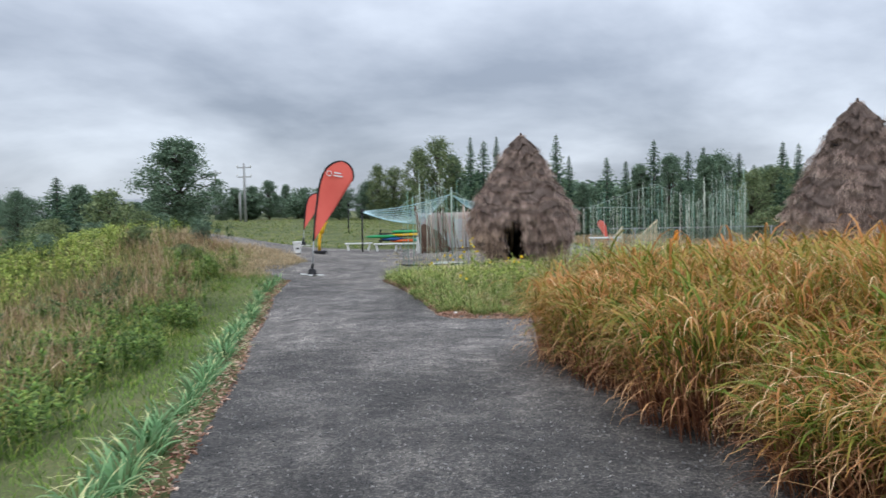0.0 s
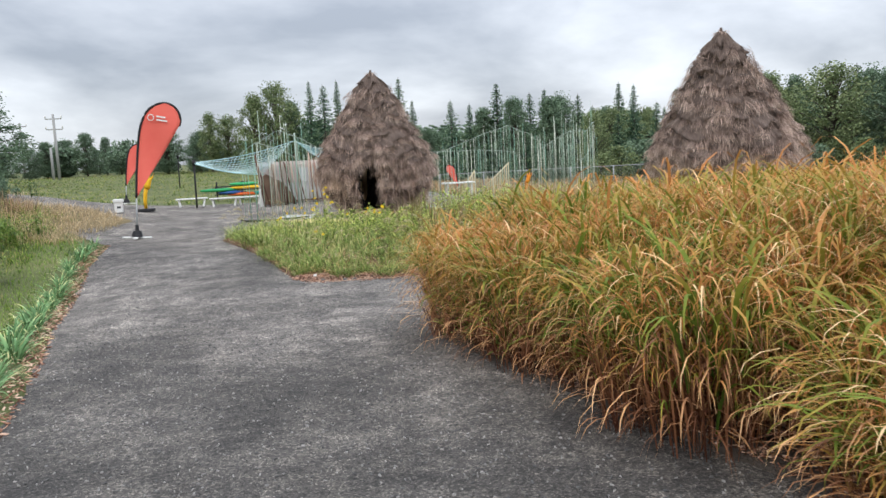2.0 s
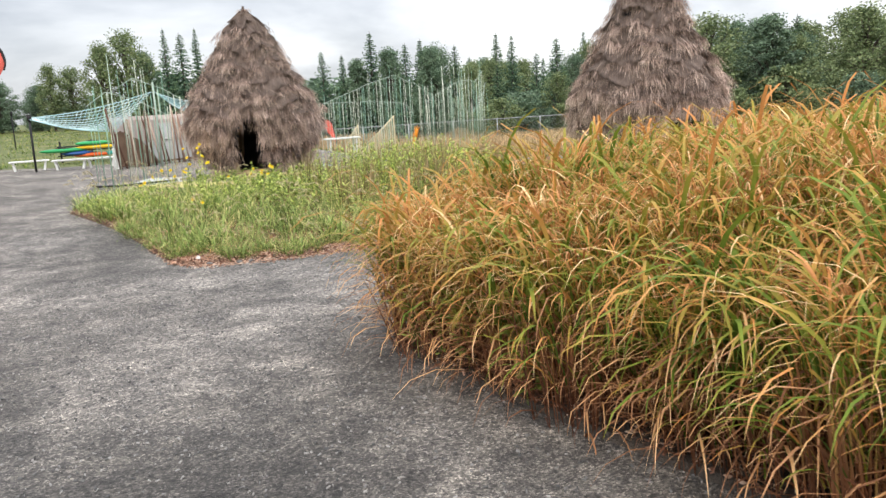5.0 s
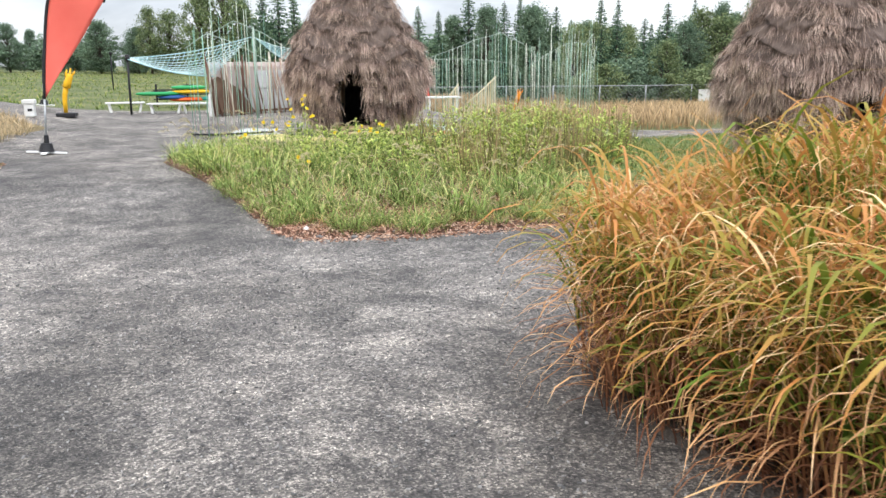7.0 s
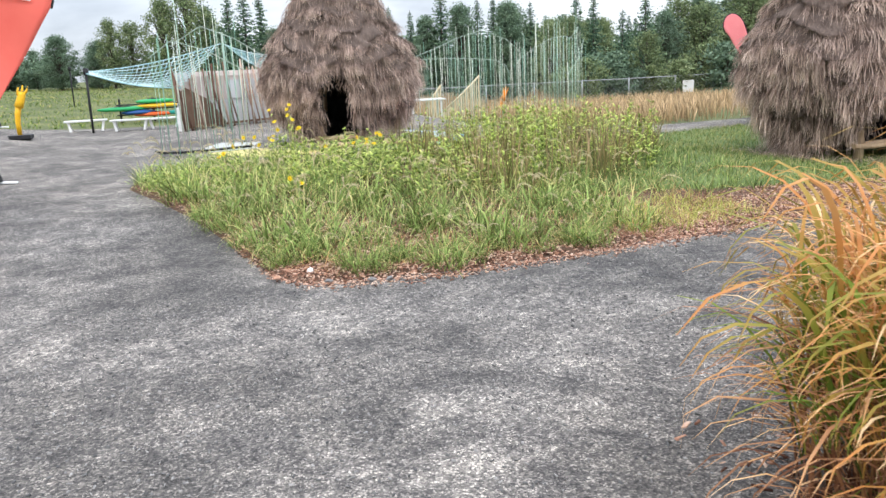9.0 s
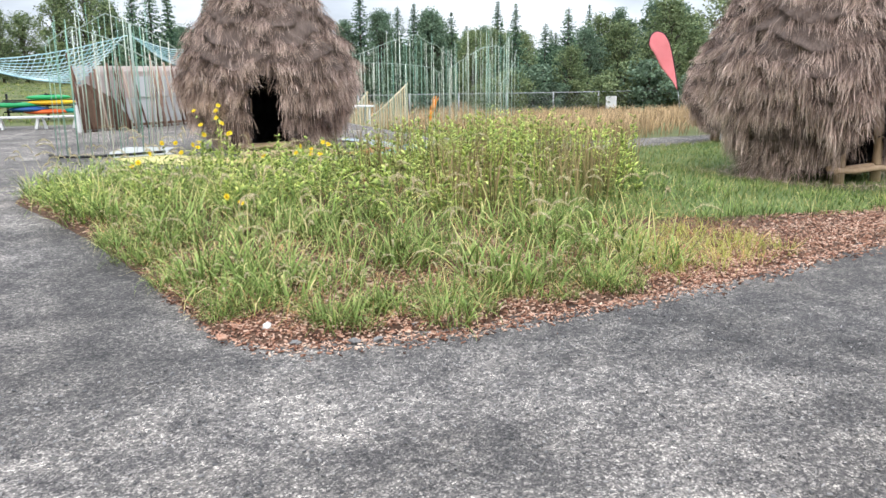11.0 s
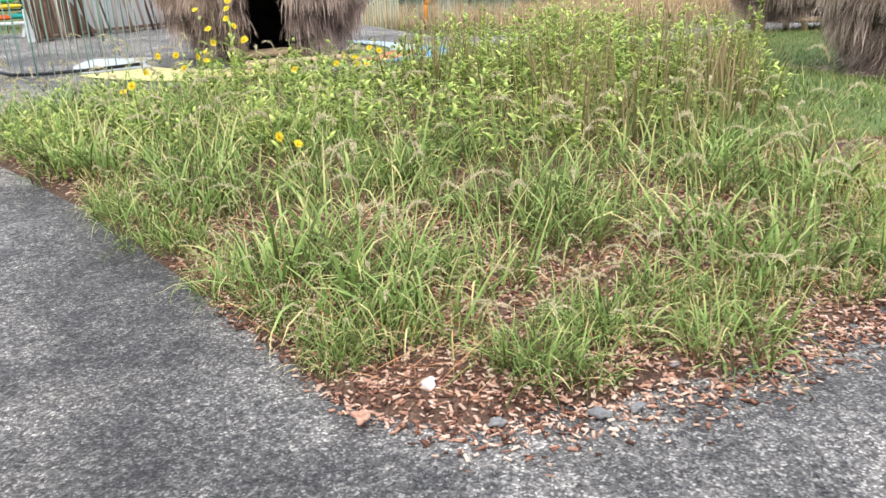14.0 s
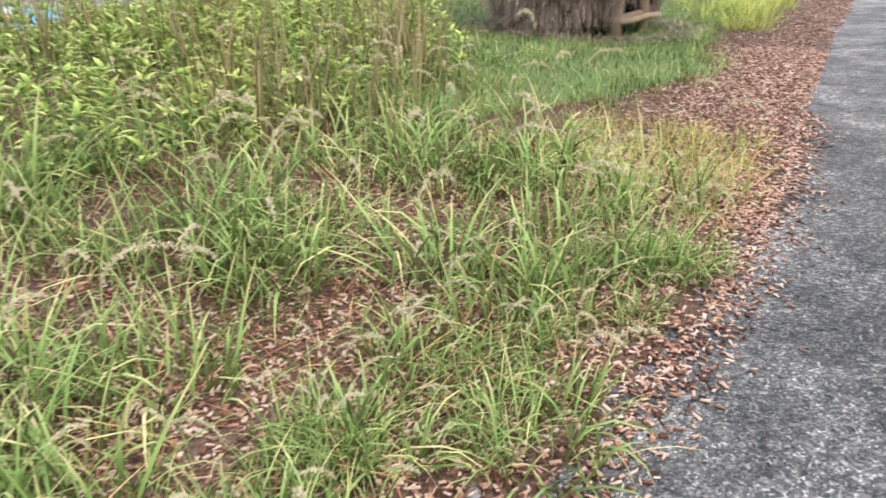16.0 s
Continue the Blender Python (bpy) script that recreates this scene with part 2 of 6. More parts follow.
REED_PLUME = foliage("ornamental_grass_plume", [(0.0, (0.5, 0.21, 0.07)), (1.0, (0.64, 0.33, 0.15))], spread=0.5)
LILY = foliage("strap_leaf", [(0.0, (0.1, 0.14, 0.055)), (0.4, (0.08, 0.17, 0.07)), (0.85, (0.17, 0.28, 0.13)), (1.0, (0.42, 0.4, 0.2))], spread=0.6, gain=1.6)
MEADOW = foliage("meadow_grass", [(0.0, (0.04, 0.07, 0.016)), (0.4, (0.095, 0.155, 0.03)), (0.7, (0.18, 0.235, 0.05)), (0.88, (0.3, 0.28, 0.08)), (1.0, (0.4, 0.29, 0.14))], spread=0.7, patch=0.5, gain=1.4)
STALK = foliage("olive_stalk", [(0.0, (0.09, 0.1, 0.03)), (0.5, (0.2, 0.17, 0.07)), (1.0, (0.3, 0.21, 0.12))], spread=0.6, patch=0.3, gain=1.3)
STRIP = foliage("mown_grass", [(0.0, (0.07, 0.13, 0.02)), (0.5, (0.14, 0.25, 0.036)), (1.0, (0.25, 0.33, 0.07))], spread=0.6, patch=0.4, gain=1.2)
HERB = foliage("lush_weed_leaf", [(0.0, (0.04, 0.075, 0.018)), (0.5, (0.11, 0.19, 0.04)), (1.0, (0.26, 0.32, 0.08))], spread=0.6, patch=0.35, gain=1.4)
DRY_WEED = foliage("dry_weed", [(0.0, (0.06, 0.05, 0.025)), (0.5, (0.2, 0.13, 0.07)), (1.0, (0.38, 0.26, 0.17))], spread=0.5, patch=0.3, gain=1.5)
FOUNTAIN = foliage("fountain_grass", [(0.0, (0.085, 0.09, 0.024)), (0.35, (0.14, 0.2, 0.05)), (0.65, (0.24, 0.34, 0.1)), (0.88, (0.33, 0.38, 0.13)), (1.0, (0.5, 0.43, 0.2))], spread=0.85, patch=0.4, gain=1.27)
PLUME = foliage("fountain_plume", [(0.0, (0.42, 0.4, 0.22)), (0.5, (0.54, 0.48, 0.3)), (1.0, (0.62, 0.46, 0.32))], spread=0.6, gain=1.15)
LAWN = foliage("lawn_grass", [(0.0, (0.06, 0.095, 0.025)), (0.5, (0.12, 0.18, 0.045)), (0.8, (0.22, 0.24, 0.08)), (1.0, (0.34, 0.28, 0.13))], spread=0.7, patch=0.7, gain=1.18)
TAN = foliage("tan_field_grass", [(0.0, (0.2, 0.13, 0.07)), (0.6, (0.4, 0.28, 0.16)), (1.0, (0.52, 0.37, 0.22))], spread=0.5, patch=0.25, gain=1.25)
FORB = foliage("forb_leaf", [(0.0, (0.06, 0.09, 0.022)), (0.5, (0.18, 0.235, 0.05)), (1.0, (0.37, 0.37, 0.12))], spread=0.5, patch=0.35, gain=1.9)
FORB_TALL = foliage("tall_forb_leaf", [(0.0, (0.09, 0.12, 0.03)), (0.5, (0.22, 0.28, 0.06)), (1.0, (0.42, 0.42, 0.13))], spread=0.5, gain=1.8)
YELLOW_WEED = foliage("yellow_weed", [(0.0, (0.14, 0.14, 0.03)), (0.5, (0.3, 0.34, 0.07)), (1.0, (0.48, 0.45, 0.16))], spread=0.5, gain=1.5)
SEED_HEAD = foliage("seed_head", [(0.0, (0.16, 0.13, 0.06)), (0.6, (0.38, 0.29, 0.17)), (1.0, (0.52, 0.41, 0.27))], spread=0.5, gain=1.4)
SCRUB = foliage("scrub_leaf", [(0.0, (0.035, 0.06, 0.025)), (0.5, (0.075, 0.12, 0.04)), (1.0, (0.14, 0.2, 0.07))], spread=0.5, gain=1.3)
PETAL = foliage("yellow_petal", [(0.0, (0.7, 0.4, 0.01)), (0.5, (0.85, 0.62, 0.02)), (1.0, (0.88, 0.7, 0.05))], spread=0.2)
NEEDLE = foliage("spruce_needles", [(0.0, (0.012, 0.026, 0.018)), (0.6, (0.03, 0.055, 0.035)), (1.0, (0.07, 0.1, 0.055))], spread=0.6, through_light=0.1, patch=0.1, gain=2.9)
LEAF = foliage("broad_leaves", [(0.0, (0.028, 0.044, 0.032)), (0.5, (0.052, 0.077, 0.05)), (1.0, (0.085, 0.112, 0.074))], spread=0.2, through_light=0.25, patch=0.3, gain=3.1)
LEAF_PALE = foliage("pale_leaves", [(0.0, (0.06, 0.085, 0.045)), (0.5, (0.11, 0.145, 0.068)), (1.0, (0.2, 0.22, 0.11))], spread=0.35, through_light=0.25, patch=0.3, gain=1.7)


# ---- mesh helpers ----
def smooth(a, b, v):
    t = np.clip((np.asarray(v, float) - a) / (b - a), 0, 1)
    return t * t * (3 - 2 * t)


def land(x, y):
    """Height of the terrain."""
    x, y = np.asarray(x, float), np.asarray(y, float)
    s = np.interp(y, [-40, 0, 5.4, 8, 11, 14, 20, 30, 45, 600], [0.6, 0, -0.17, -0.28, -0.365, -0.41, -0.46, -0.7, -1.25, -1.3])
    w = smooth(13.5, 19, y) * (1 - smooth(5, 9, x))
    p = np.interp(y, [0, 17, 20, 26, 29.5, 34, 80, 140], [-0.2, -0.2, -0.24, -0.26, -0.15, -0.12, 0.75, 0.9])
    mound = 1.15 * np.exp(-((x + 9.5) / 4) ** 2 - ((y - 26) / 7) ** 2)
    verge = -0.25 * smooth(2.2, 5, -x) * (1 - smooth(14, 20, y))
    dip = -0.12 * smooth(5.5, 9, x) * smooth(13.2, 16, y) * (1 - smooth(24, 34, y))
    return s * (1 - w) + p * w + mound + verge + dip


def mesh_from(name, verts, faces, material=None, attrs=None, flat=False):
    me = bpy.data.meshes.new(name)
    verts, faces = np.asarray(verts, np.float32).reshape(-1, 3), np.asarray(faces, np.int32)
    nf, k = faces.shape
    me.vertices.add(len(verts))
    me.vertices.foreach_set("co", verts.ravel())
    me.loops.add(nf * k)
    me.loops.foreach_set("vertex_index", faces.ravel())
    me.polygons.add(nf)
    me.polygons.foreach_set("loop_start", np.arange(0, nf * k, k, dtype=np.int32))
    if not flat:
        me.polygons.foreach_set("use_smooth", np.ones(nf, bool))
    for key, vals in (attrs or {}).items():
        at = me.attributes.new(key, "FLOAT", "POINT")
        at.data.foreach_set("value", np.asarray(vals, np.float32).ravel())
    me.update(calc_edges=True)
    if material:
        me.materials.append(material)
    return me


def part(name, data, material, parent, label=""):
    """Links a bmesh or a mesh as one object under a thing."""
    if isinstance(data, bmesh.types.BMesh):
        me = bpy.data.meshes.new(name)
        data.to_mesh(me)
        data.free()
    else:
        me = data
    if material and not me.materials:
        me.materials.append(material)
    ob = new(name, me)
    ob.parent = parent
    if label:
        ob["label"] = label
    return ob


def thing(name, at, label, category, group="", turn=0.0, kind=""):
    ob = new(name)
    ob.empty_display_size = 0.2
    ob.matrix_world = pose(at[0], at[1], at[2], 0, 0, turn)
    return tagged(ob, label, category, group, kind)


def grid_strip(us, lo, hi, n, lift=0.0, jitter=0.0, along_x=False, skirt=0.15, seed=0):
    """A sheet between two edges lo(u) and hi(u) that lies on the land."""
    us = np.asarray(us, float)
    a, b = lo(us), hi(us)
    if jitter:
        rr = np.random.RandomState(seed)
        k = np.convolve(rr.randn(len(us) + 8), np.ones(3) / 3, "same")[4:-4]
        k2 = np.convolve(rr.randn(len(us) + 8), np.ones(3) / 3, "same")[4:-4]
        a, b = a + jitter * k, b + jitter * k2
    s = np.linspace(0, 1, n - 2)
    width = np.maximum(b - a, 0.02)
    edge = np.minimum(skirt / width, 0.2)
    t = np.concatenate([np.zeros((len(us), 1)), edge[:, None] + (1 - 2 * edge[:, None]) * s[None], np.ones((len(us), 1))], 1)
    v = a[:, None] + width[:, None] * t
    u = np.repeat(us[:, None], n, 1)
    x, y = (u, v) if along_x else (v, u)
    z = land(x, y) + lift
    if skirt and lift > 0.004:
        z[:, 0] -= lift + 0.01
        z[:, -1] -= lift + 0.01
        z[0] -= lift + 0.01
        z[-1] -= lift + 0.01
    m = len(us)
    i = np.arange(m - 1)[:, None] * n + np.arange(n - 1)[None]
    f = np.stack([i, i + 1, i + n + 1, i + n], -1).reshape(-1, 4)
    if along_x:
        f = f[:, ::-1]
    return np.stack([x, y, z], -1).reshape(-1, 3), f[:, ::-1]


def blades(rng, base, length, az, lean, bend, width, segs=4, curve=1.3, twist=0.5, belly=0.35):
    """Ribbons that grow from base, lean along az and droop by bend. Angles in radians from straight up."""
    n = len(base)
    base = np.asarray(base, float)
    length, az, lean, bend, width = [np.broadcast_to(np.asarray(q, float), (n,)) for q in (length, az, lean, bend, width)]
    hx, hy = np.cos(az), np.sin(az)
    tw = az + np.pi / 2 + rng.uniform(-twist, twist, n)
    side = np.stack([np.cos(tw), np.sin(tw), np.zeros(n)], 1)
    p = base.copy()
    out = []
    for k in range(segs + 1):
        f = k / segs
        w = width * (0.55 + 0.45 * min(1, f / belly)) * (1 - max(0, (f - belly) / (1 - belly)) ** 1.6 * 0.94)
        out.append(p - side * w[:, None] / 2)
        out.append(p + side * w[:, None] / 2)
        th = lean + bend * ((k + 0.5) / segs) ** curve
        step = (length / segs)[:, None]
        p = p + step * np.stack([np.sin(th) * hx, np.sin(th) * hy, np.cos(th)], 1)
    v = np.stack(out, 1)
    r = 2 * (segs + 1)
    i = np.arange(n)[:, None] * r + 2 * np.arange(segs)[None]
    f = np.stack([i, i + 1, i + 3, i + 2], -1).reshape(-1, 4)
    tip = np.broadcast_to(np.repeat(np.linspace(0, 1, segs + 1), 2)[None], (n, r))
    rnd = np.repeat(rng.rand(n)[:, None], r, 1)
    return v.reshape(-1, 3), f, tip.ravel(), rnd.ravel()


def merged(name, sets, material):
    vs, fs, ts, rs, o = [], [], [], [], 0
    for v, f, t, r in sets:
        vs.append(v)
        fs.append(f + o)
        ts.append(t)
        rs.append(r)
        o += len(v)
    return mesh_from(name, np.concatenate(vs), np.concatenate(fs), material, {"tip": np.concatenate(ts), "rnd": np.concatenate(rs)})


def cards(rng, pos, size, tip, aspect=1.6):
    """Small loose leaves, each a bent quad, at random tilt."""
    n = len(pos)
    q = rng.randn(n, 3)
    q /= np.linalg.norm(q, axis=1)[:, None]
    r = rng.randn(n, 3)
    r -= q * (r * q).sum(1)[:, None]
    r /= np.linalg.norm(r, axis=1)[:, None]
    s = np.broadcast_to(size, (n,))[:, None]
    a, b = q * s * aspect / 2, r * s / 2
    nrm = np.cross(q, r) * s * 0.15
    v = np.stack([pos - a, pos - b + nrm, pos + a, pos + b + nrm], 1).reshape(-1, 3)
    f = np.arange(n * 4).reshape(n, 4)
    t = np.repeat(np.broadcast_to(tip, (n,)), 4)
    return v, f, t, np.repeat(rng.rand(n), 4)


def tube(points, radius, sides=6, taper=1.0):
    """A bmesh tube through the points."""
    bm = bmesh.new()
    pts = [Vector(p) for p in points]
    rings = []
    for k, p in enumerate(pts):
        d = (pts[min(k + 1, len(pts) - 1)] - pts[max(k - 1, 0)]).normalized()
        ref = Vector((0, 0, 1)) if abs(d.z) < 0.9 else Vector((1, 0, 0))
        a = d.cross(ref).normalized()
        b = d.cross(a)
        rad = radius * (1 + (taper - 1) * k / max(1, len(pts) - 1))
        rings.append([bm.verts.new(p + rad * (math.cos(2 * math.pi * s / sides) * a + math.sin(2 * math.pi * s / sides) * b)) for s in range(sides)])
    for r0, r1 in zip(rings, rings[1:]):
        for s in range(sides):
            bm.faces.new((r0[s], r0[(s + 1) % sides], r1[(s + 1) % sides], r1[s])).smooth = True
    bm.faces.new(rings[0][::-1])
    bm.faces.new(rings[-1])
    bmesh.ops.recalc_face_normals(bm, faces=bm.faces)
    return bm


def box(size, at=(0, 0, 0), bevel=0.01, m=None):
    bm = bmesh.new()
    bmesh.ops.create_cube(bm, size=1, matrix=Matrix.Translation(at) @ (m or Matrix()) @ Matrix.Diagonal((*size, 1)))
    if bevel:
        bmesh.ops.bevel(bm, geom=bm.edges[:], offset=bevel, segments=2, affect="EDGES", profile=0.5)
    return bm


def joined(*bms):
    out = bmesh.new()
    for b in bms:
        me = bpy.data.meshes.new("tmp")
        b.to_mesh(me)
        b.free()
        out.from_mesh(me)
        bpy.data.meshes.remove(me)
    return out


# ---- ground ----
def spaced(a, b, fine, far, step):
    inner = np.arange(a, b + 1e-6, fine)
    grow = np.cumsum(step * 1.35 ** np.arange(40))
    grow = grow[grow < far]
    return np.concatenate([(a - grow)[::-1], inner, b + grow])


gx, gy = spaced(-16, 26, 0.5, 900, 0.7), spaced(-8, 50, 0.5, 900, 0.7)
X, Y = np.meshgrid(gx, gy)
Z = land(X, Y) - 0.03
n_x = len(gx)
i = np.arange(len(gy) - 1)[:, None] * n_x + np.arange(n_x - 1)[None]
F = np.stack([i, i + 1, i + n_x + 1, i + n_x], -1).reshape(-1, 4)
tagged(new("ground", mesh_from("ground", np.stack([X, Y, Z], -1), F, MEADOW_SOIL)), "rough meadow ground of grass and dry weeds", "ground", kind="structure")


def path_left(y):
    return np.interp(y, [-8, 0, 4.5, 7.4, 9.4, 11.5, 15.4, 16.6, 19, 20], [0.0, -1.0, -1.66, -2.13, -2.47, -2.92, -3.5, -3.7, -3.78, -4.1])


v, f = grid_strip(np.arange(-7, 19.51, 0.12), path_left, lambda y: np.interp(y, [-8, 8, 9.5, 20], [4, 4, 30, 30]), 70, 0.0, 0.035, skirt=0.1, seed=3)
tagged(new("path", mesh_from("path", v, f, GRAVEL)), "dark grey crushed gravel path with damp patches", "path", kind="structure")


def plaza_top(x):
    return np.interp(x, [-9, -4, 6, 12, 30], [29.5, 31.5, 33, 27.0, 27.8])


def plaza_low(x):
    return np.interp(x, [-9, -6.5, -4.1, -3.9, 30], [27, 24, 19.5, 19.2, 19.2])


v, f = grid_strip(np.arange(-9, 30.1, 0.3), plaza_low, plaza_top, 40, -0.01, 0.0, True, skirt=0.1)
tagged(new("pavement", mesh_from("pavement", v, f, GRAVEL)), "grey gravel play plaza beside the thatched hut", "pavement", kind="structure")

BED_LOW = ([-1.5, -0.95, -0.52, -0.22, -0.1, 0.05, 0.3, 1.2, 2.8, 4.0, 6.0, 10.6, 14.3, 24], [18.6, 17.1, 15.75, 14.5, 13.85, 13.55, 13.38, 13.24, 13.36, 13.52, 13.93, 14.8, 15.4, 17])
BED_HIGH = ([-1.5, -1.2, -0.3, 1.5, 3.5, 5, 8, 13, 24], [18.75, 20, 21, 21.4, 21.2, 22.3, 24, 24.5, 26])


def bed_low(x):
    return np.interp(x, *BED_LOW)


def bed_high(x):
    return np.interp(x, *BED_HIGH)


us = np.concatenate([np.arange(-1.5, 4, 0.06), np.arange(4, 24.1, 0.2)])
v, f = grid_strip(us, bed_low, bed_high, 60, 0.035, 0.05, True, skirt=0.16, seed=5)
tagged(new("planting_bed", mesh_from("planting_bed", v, f, MULCH)), "planting bed covered in red-brown bark mulch", "bed", kind="structure")


def lawn_low(x):
    return np.interp(x, [3.4, 4.9, 6.1, 7.2, 8.4, 11, 24], [15.6, 15.0, 14.85, 14.85, 15.5, 16.2, 18.5])


v, f = grid_strip(np.arange(3.4, 24.1, 0.2), lawn_low, lambda x: bed_high(x) - 0.15, 40, 0.06, 0.06, True, skirt=0.3, seed=6)
tagged(new("lawn", mesh_from("lawn", v, f, LAWN_SOIL)), "short green lawn round the thatched huts", "lawn", kind="structure")

REED_LOW = ([1.12, 1.3, 1.5, 1.8, 2.02, 2.12, 2.3, 2.8], [9.0, 8.0, 7.0, 5.6, 4.7, 4.0, 2.6, -5])
REED_HIGH = ([1.12, 1.3, 2.5, 5, 9, 16], [9.2, 9.6, 10.2, 10.9, 11.9, 13.2])


def reed_low(x):
    return np.interp(x, *REED_LOW)


def reed_high(x):
    return np.interp(x, *REED_HIGH)


us = np.concatenate([np.arange(1.12, 3, 0.04), np.arange(3, 11.3, 0.3)])
v, f = grid_strip(us, lambda x: np.maximum(reed_low(x), -0.2), reed_high, 60, 0.03, 0.03, True, skirt=0.12, seed=8)
tagged(new("grass_bed", mesh_from("grass_bed", v, f, BED_SOIL)), "bed of tall ornamental grass in dark soil", "bed", kind="structure")

# ---- thatched huts ----
HUT_Z = [0.0, 0.3, 0.5, 0.8, 1.2, 1.5, 1.76, 2.1, 2.44, 2.8, 3.2, 3.48, 3.68, 3.84, 3.94, 4.0]
HUT_R = [0.55, 0.64, 0.73, 0.86, 0.965, 1.0, 0.96, 0.84, 0.69, 0.56, 0.42, 0.32, 0.24, 0.16, 0.09, 0.03]


def hut_radius(z, height, radius):
    return radius * np.interp(z * 4.0 / height, HUT_Z, HUT_R)


def thatched_hut(at, height, radius, door, half, door_top, foot, seed, label, heap=None):
    """door: direction of the opening in degrees; half: its half width; foot: height of the thatch's lower rim above the ground."""
    rng = np.random.RandomState(seed)
    hut = thing("thatched_hut", at, label, "hut", "thatched play huts")
    d0 = radians(door)

    def gap(a, z):
        da = np.abs((a - d0 + np.pi) % (2 * np.pi) - np.pi)
        return (da * hut_radius(z, height, radius) < half * (1 - 0.5 * smooth(door_top * 0.7, door_top, z))) & (z < door_top)

    def course(a, z):
        """How far the overlapping courses of straw stand out."""
        ph = (z / 0.34 + 0.3 * np.sin(3 * a + seed) + 0.22 * np.sin(7 * a + 1.3 * seed + 2 * z) + 0.06 * np.sin(17 * a)) % 1.0
        out = 0.24 * (1 - ph) ** 1.3 * smooth(0.0, 0.12, ph) * (0.65 + 0.35 * np.sin(5 * a + 4 * z + seed))
        return out * smooth(height, height * 0.85, z), ph

    na, nz = 192, 120
    zs = np.linspace(foot, height - 0.03, nz)
    angs = np.linspace(0, 2 * np.pi, na, endpoint=False)
    A, Zg = np.meshgrid(angs, zs)
    lump = 0.03 * np.sin(Zg * 14 + 2 * np.sin(A * 3)) + 0.05 * np.sin(A * 5 + Zg * 3 + seed) + 0.05 * np.sin(A * 19 + 2 * np.sin(Zg * 9)) * np.sin(Zg * 13 + 3 * np.sin(A * 8))
    Rg = np.maximum(0.03, hut_radius(Zg, height, radius) - 0.14 + course(A, Zg)[0] + lump * smooth(height, height * 0.8, Zg))
    V = np.stack([Rg * np.cos(A), Rg * np.sin(A), Zg], -1).reshape(-1, 3)
    i = np.arange(nz - 1)[:, None] * na + np.arange(na)[None]
    j = np.arange(nz - 1)[:, None] * na + (np.arange(na)[None] + 1) % na
    Fq = np.stack([i, j, j + na, i + na], -1).reshape(-1, 4)
    keep = ~gap(A[:-1].ravel() + np.pi / na, Zg[:-1].ravel())
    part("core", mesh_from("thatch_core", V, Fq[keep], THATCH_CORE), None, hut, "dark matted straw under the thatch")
    # inner shell whose colour holds the shade seen through the opening
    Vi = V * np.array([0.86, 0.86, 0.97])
    part("lining", mesh_from("hut_lining", Vi, Fq[keep][:, ::-1], INSIDE_SHADE), None, hut, "inner lining coloured near black to stand for inside shade")
    # tufts of matted straw, long and hanging below the belly
    def tufts(n, z, a, m, low):
        ok = ~gap(a, np.maximum(z - (0.22 if low else 0.1), 0.2)) & ~gap(a, z)
        z, a = z[ok], a[ok]
        k = len(z)
        lump = rng.uniform(-0.09, 0.08, k) + 0.06 * np.sin(a * 4 + z * 5 + seed) * np.sin(z * 6 - a * 2)
        turn = a + (rng.normal(0, 0.8, k) if low else rng.choice([-1, 1], k) * rng.uniform(0.1, 1.6, k))
        shade = rng.rand(k)
        # the straws of one lock lie much the same way
        if low:
            lean, end, ln = rng.uniform(2.1, 3.0, k), rng.uniform(2.9, 3.5, k), rng.uniform(0.2, 0.5, k)
        else:
            lean, end, ln = rng.uniform(1.4, 2.4, k), rng.uniform(2.5, 3.3, k), rng.uniform(0.16, 0.42, k)
        z, a, lump, turn, shade, lean, end, ln = [np.repeat(q, m) for q in (z, a, lump, turn, shade, lean, end, ln)]
        n = len(z)
        a = a + rng.normal(0, 0.05, n) / np.maximum(0.25, hut_radius(z, height, radius))
        z = np.clip(z + rng.normal(0, 0.04, n), foot + 0.05, height)
        r = np.maximum(0.02, hut_radius(z, height, radius) - 0.12 + course(a, z)[0] + lump)
        base = np.stack([r * np.cos(a), r * np.sin(a), z], 1)
        lean, end = lean + rng.normal(0, 0.22, n), end + rng.normal(0, 0.15, n)
        ln = ln * rng.uniform(0.6, 1.2, n)
        if low:
            ln = np.minimum(ln, np.maximum(z - foot, 0.05) + rng.uniform(0.0, 0.16, n))
        v_, f_, t_, r_ = blades(rng, base, ln, turn + rng.normal(0, 0.5, n), lean, end - lean, rng.uniform(0.0035, 0.0095, n), 3, 0.6, 1.4, 0.3)
        r_ = np.clip(np.repeat(shade, 8) * 0.7 + r_ * 0.3, 0, 1)
        return v_, f_, t_, r_

    belly = height * 0.3
    k = 1900
    zt = belly * 0.85 + (height * 0.97 - belly * 0.85) * (1 - np.sqrt(1 - rng.rand(k) * 0.995))
    at = rng.uniform(0, 2 * np.pi, k)
    ph = course(at, zt)[1]
    zt = np.where(rng.rand(k) < 0.72, zt - (ph - rng.uniform(0.04, 0.42, k)) * 0.34, zt)
    sets = [tufts(k, np.clip(zt, foot + 0.2, height * 0.985), at, 20, False)]
    k = 720
    zt, at = foot + 0.12 + (belly * 1.25 - foot) * rng.rand(k), rng.uniform(0, 2 * np.pi, k)
    zt = np.where(rng.rand(k) < 0.7, zt - (course(at, zt)[1] - rng.uniform(0.04, 0.4, k)) * 0.34, zt)
    sets.append(tufts(k, np.maximum(zt, foot + 0.1), at, 20, True))
